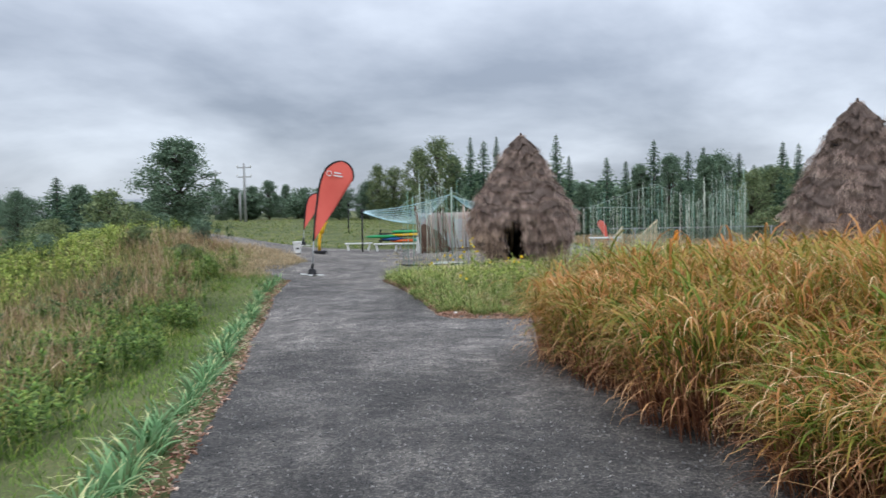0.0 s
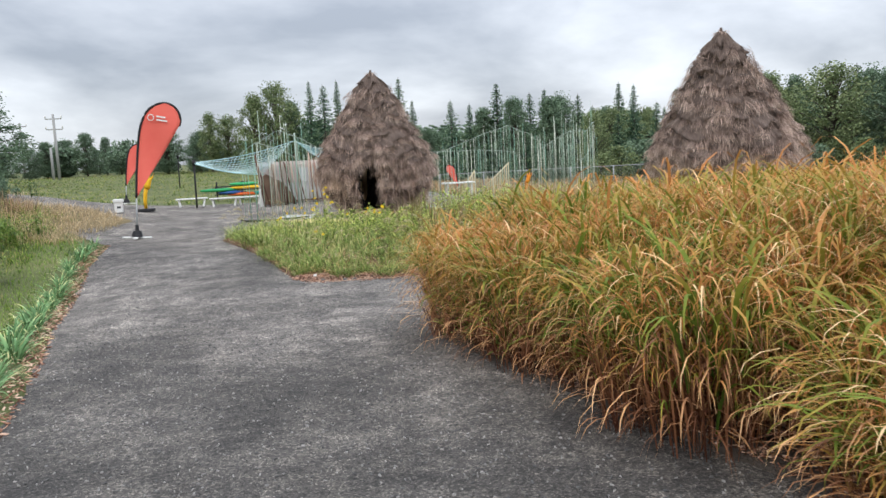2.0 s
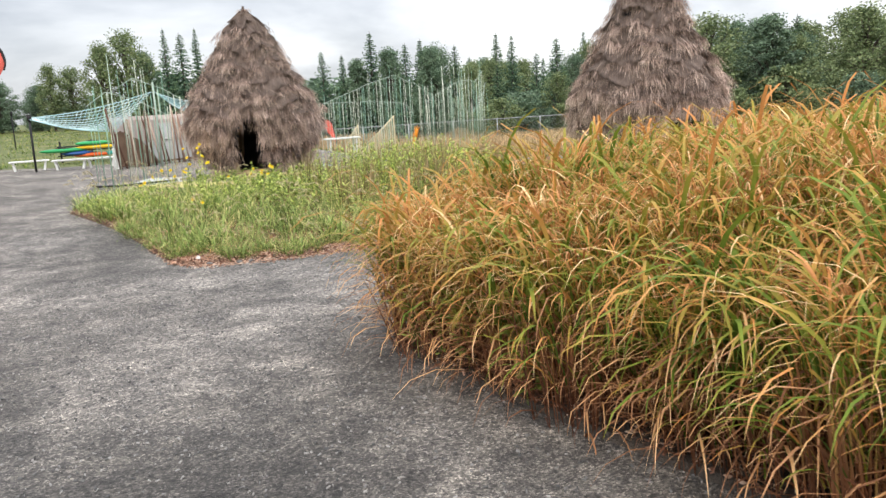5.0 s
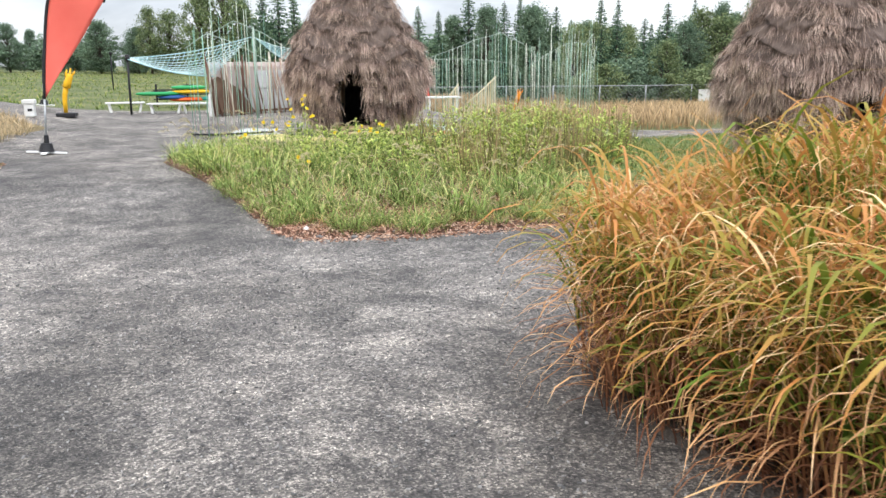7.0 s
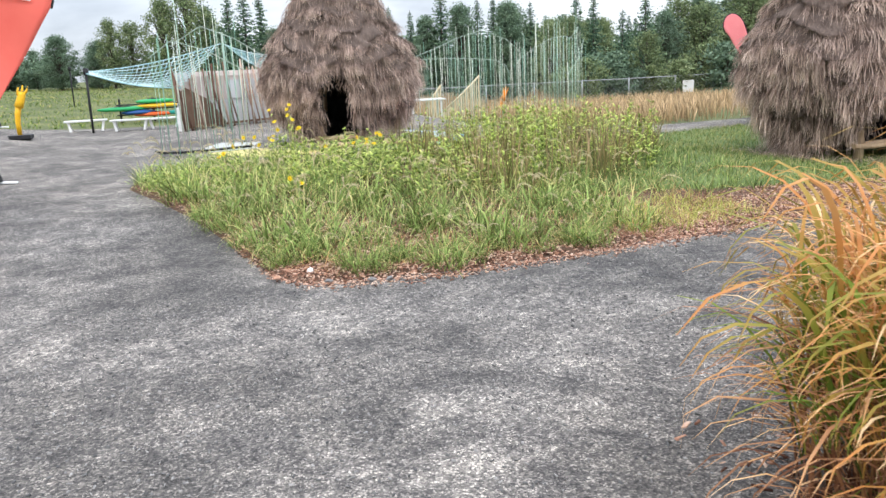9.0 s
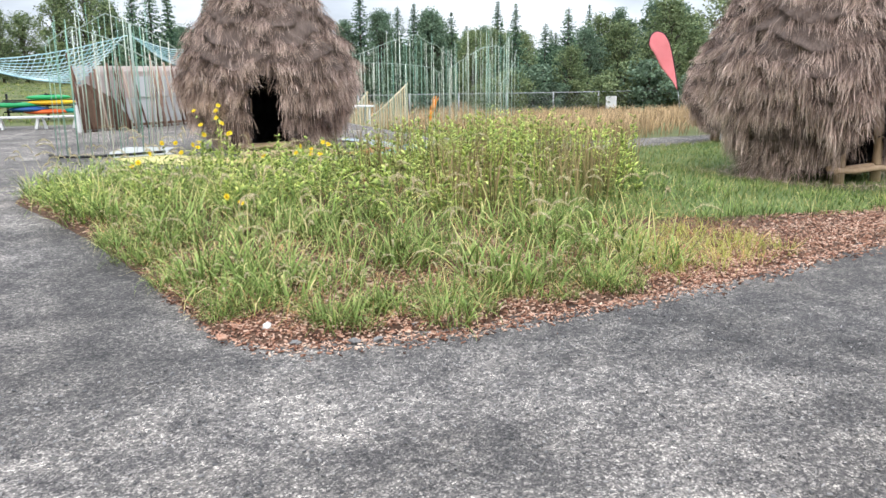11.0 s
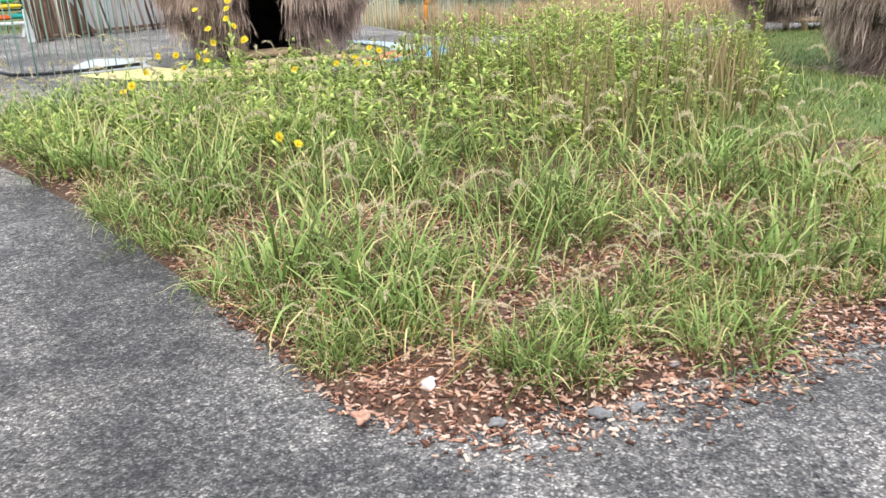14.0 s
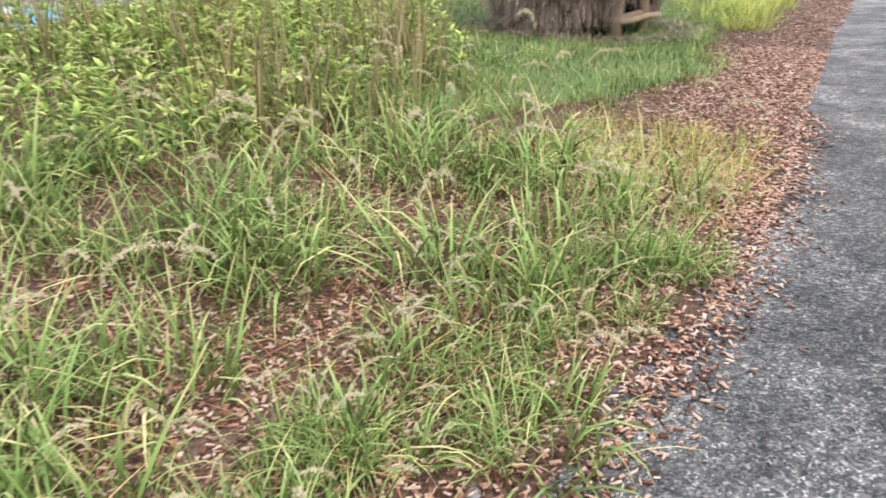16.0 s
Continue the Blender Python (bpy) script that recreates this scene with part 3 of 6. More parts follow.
    if heap:
        # straw slumped to the ground beside the opening
        n = 2600
        a = radians(heap[0]) + rng.normal(0, radians(heap[1]) * 0.5, n)
        z = rng.beta(1, 1.6, n) * 0.75
        r = hut_radius(z, height, radius) - rng.uniform(-0.06, 0.14, n) + 0.1 * smooth(0.3, 0.0, z)
        base = np.stack([r * np.cos(a), r * np.sin(a), z + 0.04], 1)
        sets.append(blades(rng, base, np.minimum(rng.uniform(0.15, 0.4, n), z + 0.16), a + rng.normal(0, 0.8, n), rng.uniform(1.3, 2.6, n), rng.uniform(0.2, 0.8, n), rng.uniform(0.004, 0.012, n), 4, 0.6, 1.4, 0.3))
    # topknot
    n = 90
    a = rng.uniform(0, 2 * np.pi, n)
    base = np.stack([0.06 * np.cos(a), 0.06 * np.sin(a), np.full(n, height - 0.15)], 1)
    sets.append(blades(rng, base, rng.uniform(0.12, 0.2, n), a, rng.uniform(0.6, 1.4, n), rng.uniform(1.0, 2.0, n), 0.012, 3))
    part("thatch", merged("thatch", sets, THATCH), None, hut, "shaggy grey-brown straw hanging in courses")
    # posts and sill
    for k in range(6):
        a = d0 + radians(24 + k * 62.4)
        r = float(hut_radius(0.15, height, radius)) + 0.0
        part("post", tube([(r * math.cos(a), r * math.sin(a), -0.05), (r * math.cos(a), r * math.sin(a), 0.6), ((r - 0.1) * math.cos(a), (r - 0.1) * math.sin(a), 1.6)], 0.075, 10, 0.85), LOG, hut, "peeled wooden post")
    c, s = math.cos(d0), math.sin(d0)
    rr = float(hut_radius(0.3, height, radius)) - 0.02
    for dz, dr in ((0.0, 0.0), (0.02, -0.13)):
        part("sill_log", tube([(c * (rr + dr) - s * w, s * (rr + dr) + c * w, foot + 0.06 + dz + 0.01 * math.sin(w * 9)) for w in (-half - 0.2, -0.2, 0.2, half + 0.2)], 0.042, 10), LOG, hut, "peeled log sill across the opening")
    # floor disc in the same painted inside shade
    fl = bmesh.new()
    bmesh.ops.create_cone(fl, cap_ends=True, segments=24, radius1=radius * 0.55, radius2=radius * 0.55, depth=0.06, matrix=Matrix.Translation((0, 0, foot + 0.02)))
    part("hut_floor", fl, INSIDE_SHADE, hut, "floor disc coloured near black to stand for inside shade")
    return hut


def ground_at(x, y):
    return float(land(x, y))


thatched_hut((2.48, 24.1, ground_at(2.48, 24.1) - 0.14), 4.2, 1.6, -105, 0.33, 1.5, 0.2, 1, "shaggy brown thatched play hut with a dark doorway")
thatched_hut((9.54, 17.84, ground_at(9.54, 17.84)), 4.4, 1.53, -92, 0.38, 1.38, 0.22, 2, "thatched play hut on short wooden legs with a log sill", (172, 34))
thatched_hut((14.9, 24.55, ground_at(14.9, 24.55)), 4.25, 1.5, -100, 0.4, 1.5, 0.25, 3, "thatched play hut on legs behind another hut")


# ---- ornamental grass bed ----
def reed_clump_meshes(rng, n_stalk, n_leaf, n_dead, spread, green):
    a, r = rng.uniform(0, 2 * np.pi, n_stalk), spread * np.sqrt(rng.rand(n_stalk))
    base = np.stack([r * np.cos(a), r * np.sin(a), np.zeros(n_stalk)], 1)
    stalks = blades(rng, base, rng.uniform(0.6, 1.05, n_stalk), a, rng.uniform(0.0, 0.2, n_stalk), rng.uniform(0, 0.2, n_stalk), rng.uniform(0.006, 0.012, n_stalk), 3, twist=1.5)
    a2, r2 = rng.uniform(0, 2 * np.pi, n_leaf), spread * np.sqrt(rng.rand(n_leaf))
    z2 = rng.beta(3.2, 1.4, n_leaf) * 0.84
    base2 = np.stack([r2 * np.cos(a2) * (1 + z2 * 0.3), r2 * np.sin(a2) * (1 + z2 * 0.3), z2], 1)
    v, f, t, q = blades(rng, base2, rng.uniform(0.28, 0.66, n_leaf), a2 + rng.normal(0, 0.9, n_leaf), rng.uniform(0.03, 0.4, n_leaf), rng.uniform(2.0, 3.2, n_leaf), rng.uniform(0.006, 0.014, n_leaf), 7, 1.7, 0.8, 0.45)
    wide = rng.rand(n_leaf) < 0.2
    k = int(wide.sum())
    bw = blades(rng, base2[wide], rng.uniform(0.55, 0.9, k), a2[wide] + rng.normal(0, 0.9, k), rng.uniform(0.03, 0.35, k), rng.uniform(2.2, 3.2, k), rng.uniform(0.014, 0.026, k), 7, 2.0, 0.7, 0.45)
    v, f = np.concatenate([v, bw[0]]), np.concatenate([f, bw[1] + len(v)])
    t, q, z2 = np.concatenate([t, bw[2]]), np.concatenate([q, bw[3] * 0.5]), np.concatenate([z2, z2[wide]])
    t = np.clip(t * 0.75 + np.repeat(z2 / 0.82, 16) ** 3 * 0.52 + 0.14 - green, 0, 1.1)
    a4, r4 = rng.uniform(0, 2 * np.pi, n_dead), spread * np.sqrt(rng.rand(n_dead))
    z4 = rng.rand(n_dead) * 0.66
    base4 = np.stack([r4 * np.cos(a4), r4 * np.sin(a4), z4], 1)
    dead = blades(rng, base4, rng.uniform(0.3, 0.7, n_dead), a4 + rng.normal(0, 0.8, n_dead), rng.uniform(0.1, 0.6, n_dead), rng.uniform(1.9, 3.0, n_dead), rng.uniform(0.006, 0.014, n_dead), 5, 1.4, 0.9)
    n_p = n_stalk * 2 // 3
    a3, r3 = rng.uniform(0, 2 * np.pi, n_p), spread * 0.9 * np.sqrt(rng.rand(n_p))
    base3 = np.stack([r3 * np.cos(a3), r3 * np.sin(a3), rng.uniform(0.75, 1.0, n_p)], 1)
    plumes = blades(rng, base3, rng.uniform(0.16, 0.3, n_p), a3 + rng.normal(0, 1, n_p), rng.uniform(0.1, 0.6, n_p), rng.uniform(1.5, 2.8, n_p), rng.uniform(0.006, 0.013, n_p), 5, 1.8, 1.0)
    return (merged("stalks", [stalks], REED_STALK), merged("leaves", [(v, f, t, q)], REED), merged("dead_leaves", [dead], REED_DEAD), merged("plumes", [plumes], REED_PLUME))


rng = np.random.RandomState(11)
reed_kinds = [reed_clump_meshes(rng, 110, 300, 230, 0.27, g) for g in (-0.04, 0.02, 0.1, 0.22, -0.12, -0.26, -0.36)]
spots = []
for gy_ in np.arange(0.6, 13.0, 0.38):
    for gx_ in np.arange(1.1, 11.0, 0.38):
        x, y = gx_ + rng.uniform(-0.14, 0.14), gy_ + rng.uniform(-0.14, 0.14)
        if x < 1.16 or not (reed_low(x) + 0.1 < y < reed_high(x) - 0.25 and x > float(np.interp(y, REED_LOW[1][::-1], REED_LOW[0][::-1])) + 0.02 + 0.1 * float(smooth(7.6, 8.5, y))):
            continue
        # a gap between the main stand and the nearer clumps
        if x < 2.75 and 4.7 < y < 5.25:
            continue
        spots.append((x, y))
first = {}
for x, y in spots:
    xe = float(np.interp(y, REED_LOW[1][::-1], REED_LOW[0][::-1]))
    inside = min(x - xe, float(reed_high(x)) - y)
    dry = y > 8.7 + rng.uniform(-1.5, 1.5) or x > 4
    k = int(rng.choice([0, 4, 5, 6] if dry else [1, 2, 2, 3, 3] if y < 4.8 else [1, 1, 2, 3, 0, 0]))
    tall = (0.84 + 0.3 * float(smooth(0.1, 1.3, inside))) * (0.85 if y < 4.8 else 1.0) + rng.uniform(-0.08, 0.08)
    lean = -3 * (1 - float(smooth(0.1, 0.7, x - xe)))
    m = pose(x, y, ground_at(x, y), rng.uniform(-4, 4), lean + rng.uniform(-3, 3), 0) @ pose(0, 0, 0, 0, 0, rng.uniform(0, 360))
    if k not in first:
        clump = thing("ornamental_grass", (0, 0, 0), "tall ornamental grass clump, green turning orange and tan", "ornamental grass", "tall grass clumps")
        for nm, me in zip(("stalks", "leaves", "dead_leaves", "plumes"), reed_kinds[k]):
            part(nm, me, None, clump)
        clump.matrix_world = m
        first[k] = clump
    else:
        clump = copy_thing(first[k], m)
    clump.scale = (1.05, 1.05, tall)


# ---- strap-leaved plants along the path ----
rng = np.random.RandomState(21)
lily_kinds = []
for k in range(4):
    n = 34
    a = rng.uniform(0, 2 * np.pi, n)
    base = np.stack([0.07 * np.cos(a), 0.07 * np.sin(a), np.zeros(n)], 1)
    lily_kinds.append(merged("strap_leaves", [blades(rng, base, rng.uniform(0.28, 0.6, n), a + rng.normal(0, 0.4, n), rng.uniform(0.1, 0.7, n), rng.uniform(0.7, 2.6, n), rng.uniform(0.02, 0.036, n), 6, 1.5, 0.5)], LILY))
for y in np.arange(-3.0, 19, 0.3):
    x = float(path_left(y)) - 0.32 + rng.uniform(-0.08, 0.08)
    kind = rng.randint(4)
    s = rng.uniform(0.5, 0.85)
    ob = thing("daylily", (x, y, ground_at(x, y) - 0.03), "blue-green strap-leaved plant edging the gravel path", "plant", "edging plants", rng.uniform(0, 360))
    part("leaves", lily_kinds[kind], None, ob)
    ob.scale = (s, s, s)


# ---- scattered grass ----
def scatter(rng, n, x0, x1, y0, y1, test):
    x, y = rng.uniform(x0, x1, n), rng.uniform(y0, y1, n)
    ok = test(x, y)
    x, y = x[ok], y[ok]
    return np.stack([x, y, land(x, y) - 0.02], 1)


def stuff(name, sets, material, label, category):
    return tagged(new(name, merged(name, sets, material)), label, category, kind="stuff")


rng = np.random.RandomState(31)


def tufted(rng, spots, per, spread):
    b = np.repeat(spots, per, 0)
    o = rng.normal(0, spread, (len(b), 2))
    b = b.copy()
    b[:, :2] += o
    b[:, 2] = land(b[:, 0], b[:, 1]) - 0.03
    return b, np.arctan2(o[:, 1], o[:, 0])


def forb_set(rng, spots, height, leaf, per):
    """Upright stems with leaves in pairs."""
    n = len(spots)
    hgt = rng.uniform(0.7, 1.15, n) * height
    az, ln = rng.uniform(0, 6.3, n), rng.uniform(0, 0.18, n)
    stems = blades(rng, spots, hgt, az, ln, 0.1, 0.007, 2)
    t = rng.uniform(0.15, 1.0, (n, per))
    up = np.stack([np.sin(ln) * np.cos(az), np.sin(ln) * np.sin(az), np.cos(ln)], 1)
    p = spots[:, None] + (t * hgt[:, None])[..., None] * up[:, None, :]
    p = p.reshape(-1, 3)
    k = len(p)
    lv = blades(rng, p, rng.uniform(0.6, 1.2, k) * leaf, rng.uniform(0, 6.3, k), rng.uniform(0.7, 1.4, k), rng.uniform(0.2, 1.0, k), leaf * 0.3, 3, belly=0.4)
    return [stems, lv]


def left_of_path(x, y):
    return x < path_left(y) - 0.55


def beyond(x, y):
    """Distance to the left of the path's edge."""
    return path_left(y) - x


def wobble(x, y):
    return 0.9 * np.sin(y * 0.8 + x * 0.5) + 0.6 * np.sin(y * 1.9 - x * 0.7 + 1.0)


# a mown strip next to the edging plants
g1 = scatter(rng, 30000, -5.5, 0, 1.2, 20, lambda x, y: left_of_path(x, y) & (beyond(x, y) < 1.7 + 0.3 * wobble(x, y)))
n = len(g1)
stuff("mown_strip", [blades(rng, g1, rng.uniform(0.05, 0.13, n), rng.uniform(0, 6.3, n), rng.uniform(0.1, 0.8, n), rng.uniform(0.2, 1.4, n), rng.uniform(0.006, 0.013, n), 2)], STRIP, "short bright green mown grass beside the edging plants", "grass")
b1 = scatter(rng, 8500, -14, 0, -5, 24, lambda x, y: beyond(x, y) > 1.2)
b1, az = tufted(rng, b1, 8, 0.09)
keep = beyond(b1[:, 0], b1[:, 1]) > 1.15
b1, az = b1[keep], az[keep]
n = len(b1)
near = np.clip((beyond(b1[:, 0], b1[:, 1]) - 1.2) / 1.2, 0, 1)
patchy = 0.5 + 0.5 * np.sin(b1[:, 0] * 1.3 + 1) * np.sin(b1[:, 1] * 0.9)
L = (0.14 + 0.36 * near * (0.35 + 0.65 * patchy)) * rng.uniform(0.5, 1.4, n)
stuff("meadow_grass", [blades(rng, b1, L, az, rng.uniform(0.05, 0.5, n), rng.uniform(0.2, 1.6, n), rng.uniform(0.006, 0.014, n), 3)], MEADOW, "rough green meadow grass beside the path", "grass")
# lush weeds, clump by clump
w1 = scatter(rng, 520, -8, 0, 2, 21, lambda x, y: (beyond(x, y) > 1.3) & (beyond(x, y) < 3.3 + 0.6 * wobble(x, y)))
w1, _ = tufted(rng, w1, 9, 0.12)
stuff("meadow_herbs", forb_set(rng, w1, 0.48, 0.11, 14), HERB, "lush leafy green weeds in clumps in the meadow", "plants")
# a band of brown and beige seed heads
b2 = scatter(rng, 1500, -12, -2, 3, 24, lambda x, y: (beyond(x, y) > 2.3 + 0.5 * wobble(x, y)) & (beyond(x, y) < 5.0 + 0.6 * wobble(x, y)))
b2, az = tufted(rng, b2, 12, 0.12)
n = len(b2)
stuff("dry_weeds", [blades(rng, b2, rng.uniform(0.25, 0.66, n), az, rng.uniform(0.02, 0.5, n), rng.uniform(0.0, 1.0, n), rng.uniform(0.006, 0.018, n), 3)], DRY_WEED, "dry brown seed-headed weeds in the meadow", "weeds")
m2 = scatter(rng, 900, -13, -2, 4, 23, lambda x, y: (beyond(x, y) > 2.6 + 0.5 * wobble(x, y)) & (beyond(x, y) < 4.6 + 0.7 * wobble(x + 2, y)))
m2, az = tufted(rng, m2, 9, 0.1)
n = len(m2)
stuff("seed_heads", [blades(rng, m2, rng.uniform(0.3, 0.66, n), az, rng.uniform(0.02, 0.5, n), rng.uniform(0.1, 1.2, n), rng.uniform(0.007, 0.016, n), 3)], SEED_HEAD, "pale beige seed heads in the meadow", "weeds")
# a bright leafy swath, then dark low scrub
m1 = scatter(rng, 5200, -17, -5, 8, 26, lambda x, y: (beyond(x, y) > 4.8 + 0.5 * wobble(x, y)) & (beyond(x, y) < 8.2 + 0.7 * wobble(x, y)))
stuff("bright_herbs", forb_set(rng, m1, 0.45, 0.12, 12), FORB_TALL, "bright yellow-green leafy herbs in the meadow", "plants")
m3 = scatter(rng, 3400, -22, -4, 5, 27, lambda x, y: ((beyond(x, y) > 7.6 + 0.8 * wobble(x, y)) | (np.sin(x * 1.1 - 0.6 * y + np.sin(y * 0.8)) > 0.86)) & (beyond(x, y) > 3))
stuff("dark_scrub", forb_set(rng, m3, 0.62, 0.14, 16), SCRUB, "dark green low scrub in the meadow", "plants")


def outside_plaza(x, y):
    return (y > plaza_top(x) + 0.1) | (x < -9.2) | ((y < plaza_low(x) - 0.2) & (x < -4.3))


b3 = scatter(rng, 9000, -40, 12, 18, 80, lambda x, y: outside_plaza(x, y) & (x < 10))
b3, az = tufted(rng, b3, 5, 0.2)
n = len(b3)
stuff("bank_grass", [blades(rng, b3, rng.uniform(0.08, 0.2, n), az, rng.uniform(0.1, 0.8, n), rng.uniform(0.2, 1.2, n), rng.uniform(0.015, 0.035, n), 2)], MEADOW, "mown green grass on the bank behind the plaza", "grass")
b4 = scatter(rng, 14000, 9, 60, 27, 62, lambda x, y: (y > plaza_top(x) + 0.3))
b4, az = tufted(rng, b4, 4, 0.2)
n = len(b4)
stuff("tan_field", [blades(rng, b4, rng.uniform(0.35, 0.75, n), az, rng.uniform(0.0, 0.4, n), rng.uniform(0.1, 0.9, n), rng.uniform(0.02, 0.04, n), 2)], TAN, "tall tan dry grass field in front of the fence", "grass")

# fountain grass and forbs in the triangular bed
rng = np.random.RandomState(41)


def in_bed(x, y, pad=0.25):
    return (x > -1.3) & (y > bed_low(x) + pad) & (y < bed_high(x) - pad)


def fountain_meshes(rng):
    n = 84
    a = rng.uniform(0, 2 * np.pi, n)
    r = 0.27 * np.sqrt(rng.rand(n))
    base = np.stack([r * np.cos(a), r * np.sin(a), np.zeros(n)], 1)
    lv = blades(rng, base, rng.uniform(0.15, 0.64, n), a + rng.normal(0, 1.3, n), rng.uniform(0.03, 0.8, n), rng.uniform(0.2, 2.8, n), rng.uniform(0.006, 0.02, n), 5, 1.5, 1.0)
    k = 2
    a = rng.uniform(0, 2 * np.pi, k)
    base = np.zeros((k, 3))
    st_l, ln = rng.uniform(0.56, 0.8, k), rng.uniform(0.08, 0.45, k)
    st = blades(rng, base, st_l, a, ln, 0.2, 0.004, 3, curve=1.0)
    plumes = []
    th = ln + 0.1
    for q in range(k):
        tipp = np.array([st_l[q] * math.sin(th[q]) * math.cos(a[q]), st_l[q] * math.sin(th[q]) * math.sin(a[q]), st_l[q] * math.cos(th[q])])
        m = 190
        s = np.linspace(0, 1, m)
        bendv = th[q] + s * 1.9
        way = np.stack([np.sin(bendv) * math.cos(a[q]), np.sin(bendv) * math.sin(a[q]), np.cos(bendv)], 1)
        c = tipp + np.cumsum(way, 0) * (rng.uniform(0.2, 0.3) / m)
        size = rng.uniform(0.013, 0.027, m) * np.sin(np.pi * (0.12 + 0.8 * s)) ** 0.5
        plumes.append(blades(rng, c, size, a[q] + rng.normal(0, 1.6, m), bendv + rng.normal(0, 0.6, m), 0.3, 0.0055, 2))
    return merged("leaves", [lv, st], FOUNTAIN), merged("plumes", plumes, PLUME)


fk = [fountain_meshes(rng) for _ in range(7)]
f_first = {}
spots = []
for gx_ in np.arange(-1.2, 5.2, 0.32):
    for gy_ in np.arange(13.4, 20.5, 0.32):
        x, y = gx_ + rng.uniform(-0.15, 0.15), gy_ + rng.uniform(-0.15, 0.15)
        depth = y - float(bed_low(x))
        if not in_bed(np.array(x), np.array(y), 0.4) or x > 3.5 + 0.25 * (depth > 1) or depth > (3.6 if x > 1.2 else 5.4):
            continue
        if rng.rand() < 0.4 + 0.06 * (depth > 2.2) + 0.3 * (math.sin(x * 4.3 + 1) * math.sin(y * 3.7) > 0.35):
            continue
        spots.append((x, y, depth))
for _ in range(64):
    x = rng.uniform(-0.9, 3.3)
    dd = rng.uniform(0.1, 0.7)
    if math.hypot(x - 0.1, float(bed_low(x + 0.1)) + dd - 13.6) > 0.32:
        spots.append((x + 0.1, float(bed_low(x + 0.1)) + dd, 0.3))
for x, y, depth in spots:
    k = rng.randint(7)
    s = rng.uniform(0.75, 1.1) * (rng.uniform(0.3, 0.6) if depth < 0.5 else 0.93)
    m = pose(x, y, ground_at(x, y) + 0.02, 0, 0, rng.uniform(0, 360))
    if k not in f_first:
        c = thing("fountain_grass", (0, 0, 0), "green fountain grass clump with fuzzy bent plumes", "ornamental grass", "fountain grass clumps")
        part("leaves", fk[k][0], None, c)
        part("plumes", fk[k][1], None, c)
        c.matrix_world = m
        f_first[k] = c
    else:
        c = copy_thing(f_first[k], m)
    c.scale = (s, s, s)


fs = scatter(rng, 1100, -1.2, 6.5, 15.8, 22, lambda x, y: in_bed(x, y, 0.4) & (x > 0.9 + 0.5 * np.sin(y * 2.1)) & (y - bed_low(x) > 2.3) & (x < 5.2 + 0.5 * np.sin(y * 2)) & (y > 11.0 + 0.93 * (x + 0.7)))
stuff("bed_forbs", forb_set(rng, fs, 0.46, 0.115, 13), FORB, "leafy green flowering perennials filling the bed", "plants")
ts = scatter(rng, 420, 2.9, 6.4, 16.4, 20.2, lambda x, y: in_bed(x, y, 0.5) & (np.sin(x * 2.3 + 0.7) * np.sin(y * 1.9 + 0.4) > -0.35) & (y > 11.3 + 0.93 * (x + 0.7)))
stuff("tall_forbs", forb_set(rng, ts, 0.78, 0.1, 24), FORB_TALL, "tall yellow-green leafy perennials in the bed", "plants")
ds = scatter(rng, 430, 2.4, 6.4, 15.4, 19.8, lambda x, y: in_bed(x, y, 0.4) & (np.sin(x * 3.1) * np.sin(y * 2.7 + 1) > -0.25) & (y > 11.3 + 0.93 * (x + 0.7)))
ds, az = tufted(rng, ds, 5, 0.07)
n = len(ds)
stuff("seed_stalks", [blades(rng, ds, rng.uniform(0.4, 0.95, n), az, rng.uniform(0, 0.3, n), rng.uniform(0, 0.5, n), rng.uniform(0.008, 0.018, n), 3)], STALK, "brown upright seed stalks in the bed", "plants")
ls = scatter(rng, 60000, 3.2, 20, 14.4, 25, lambda x, y: (y > lawn_low(x) + 0.1) & (y < bed_high(x) - 0.2))
ls[:, 2] += 0.06
n = len(ls)
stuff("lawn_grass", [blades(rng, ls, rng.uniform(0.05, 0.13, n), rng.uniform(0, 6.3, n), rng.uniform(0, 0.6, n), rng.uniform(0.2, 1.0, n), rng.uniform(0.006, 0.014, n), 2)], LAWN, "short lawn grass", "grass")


# ---- trees ----
def spruce_meshes(rng, height, width):
    """Whorls of drooping branches that thin out to a pointed leader."""
    sets = []
    trunk = tube([(0, 0, -0.2), (0, 0, height * 0.5), (0.02, 0, height * 0.99)], height * 0.016, 7, 0.12)
    for w in range(52):
        z = height * (0.04 + 0.94 * w / 52)
        f = 1 - z / height
        turn, size = rng.uniform(0, 6.3), rng.uniform(0.75, 1.15)
        for q in range(6):
            if rng.rand() < 0.12:
                continue
            a = turn + q * 1.05 + rng.normal(0, 0.15)
            l_ = (width * f ** 0.95 * rng.uniform(0.7, 1.15) * size) + 0.05
            m = int(5 + 17 * f)
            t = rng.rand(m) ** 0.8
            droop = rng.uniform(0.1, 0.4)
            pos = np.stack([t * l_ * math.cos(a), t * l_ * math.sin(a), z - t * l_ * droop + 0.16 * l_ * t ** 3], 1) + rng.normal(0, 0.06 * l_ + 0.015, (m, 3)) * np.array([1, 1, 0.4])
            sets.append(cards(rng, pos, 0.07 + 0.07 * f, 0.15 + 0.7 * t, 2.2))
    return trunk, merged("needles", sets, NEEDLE)


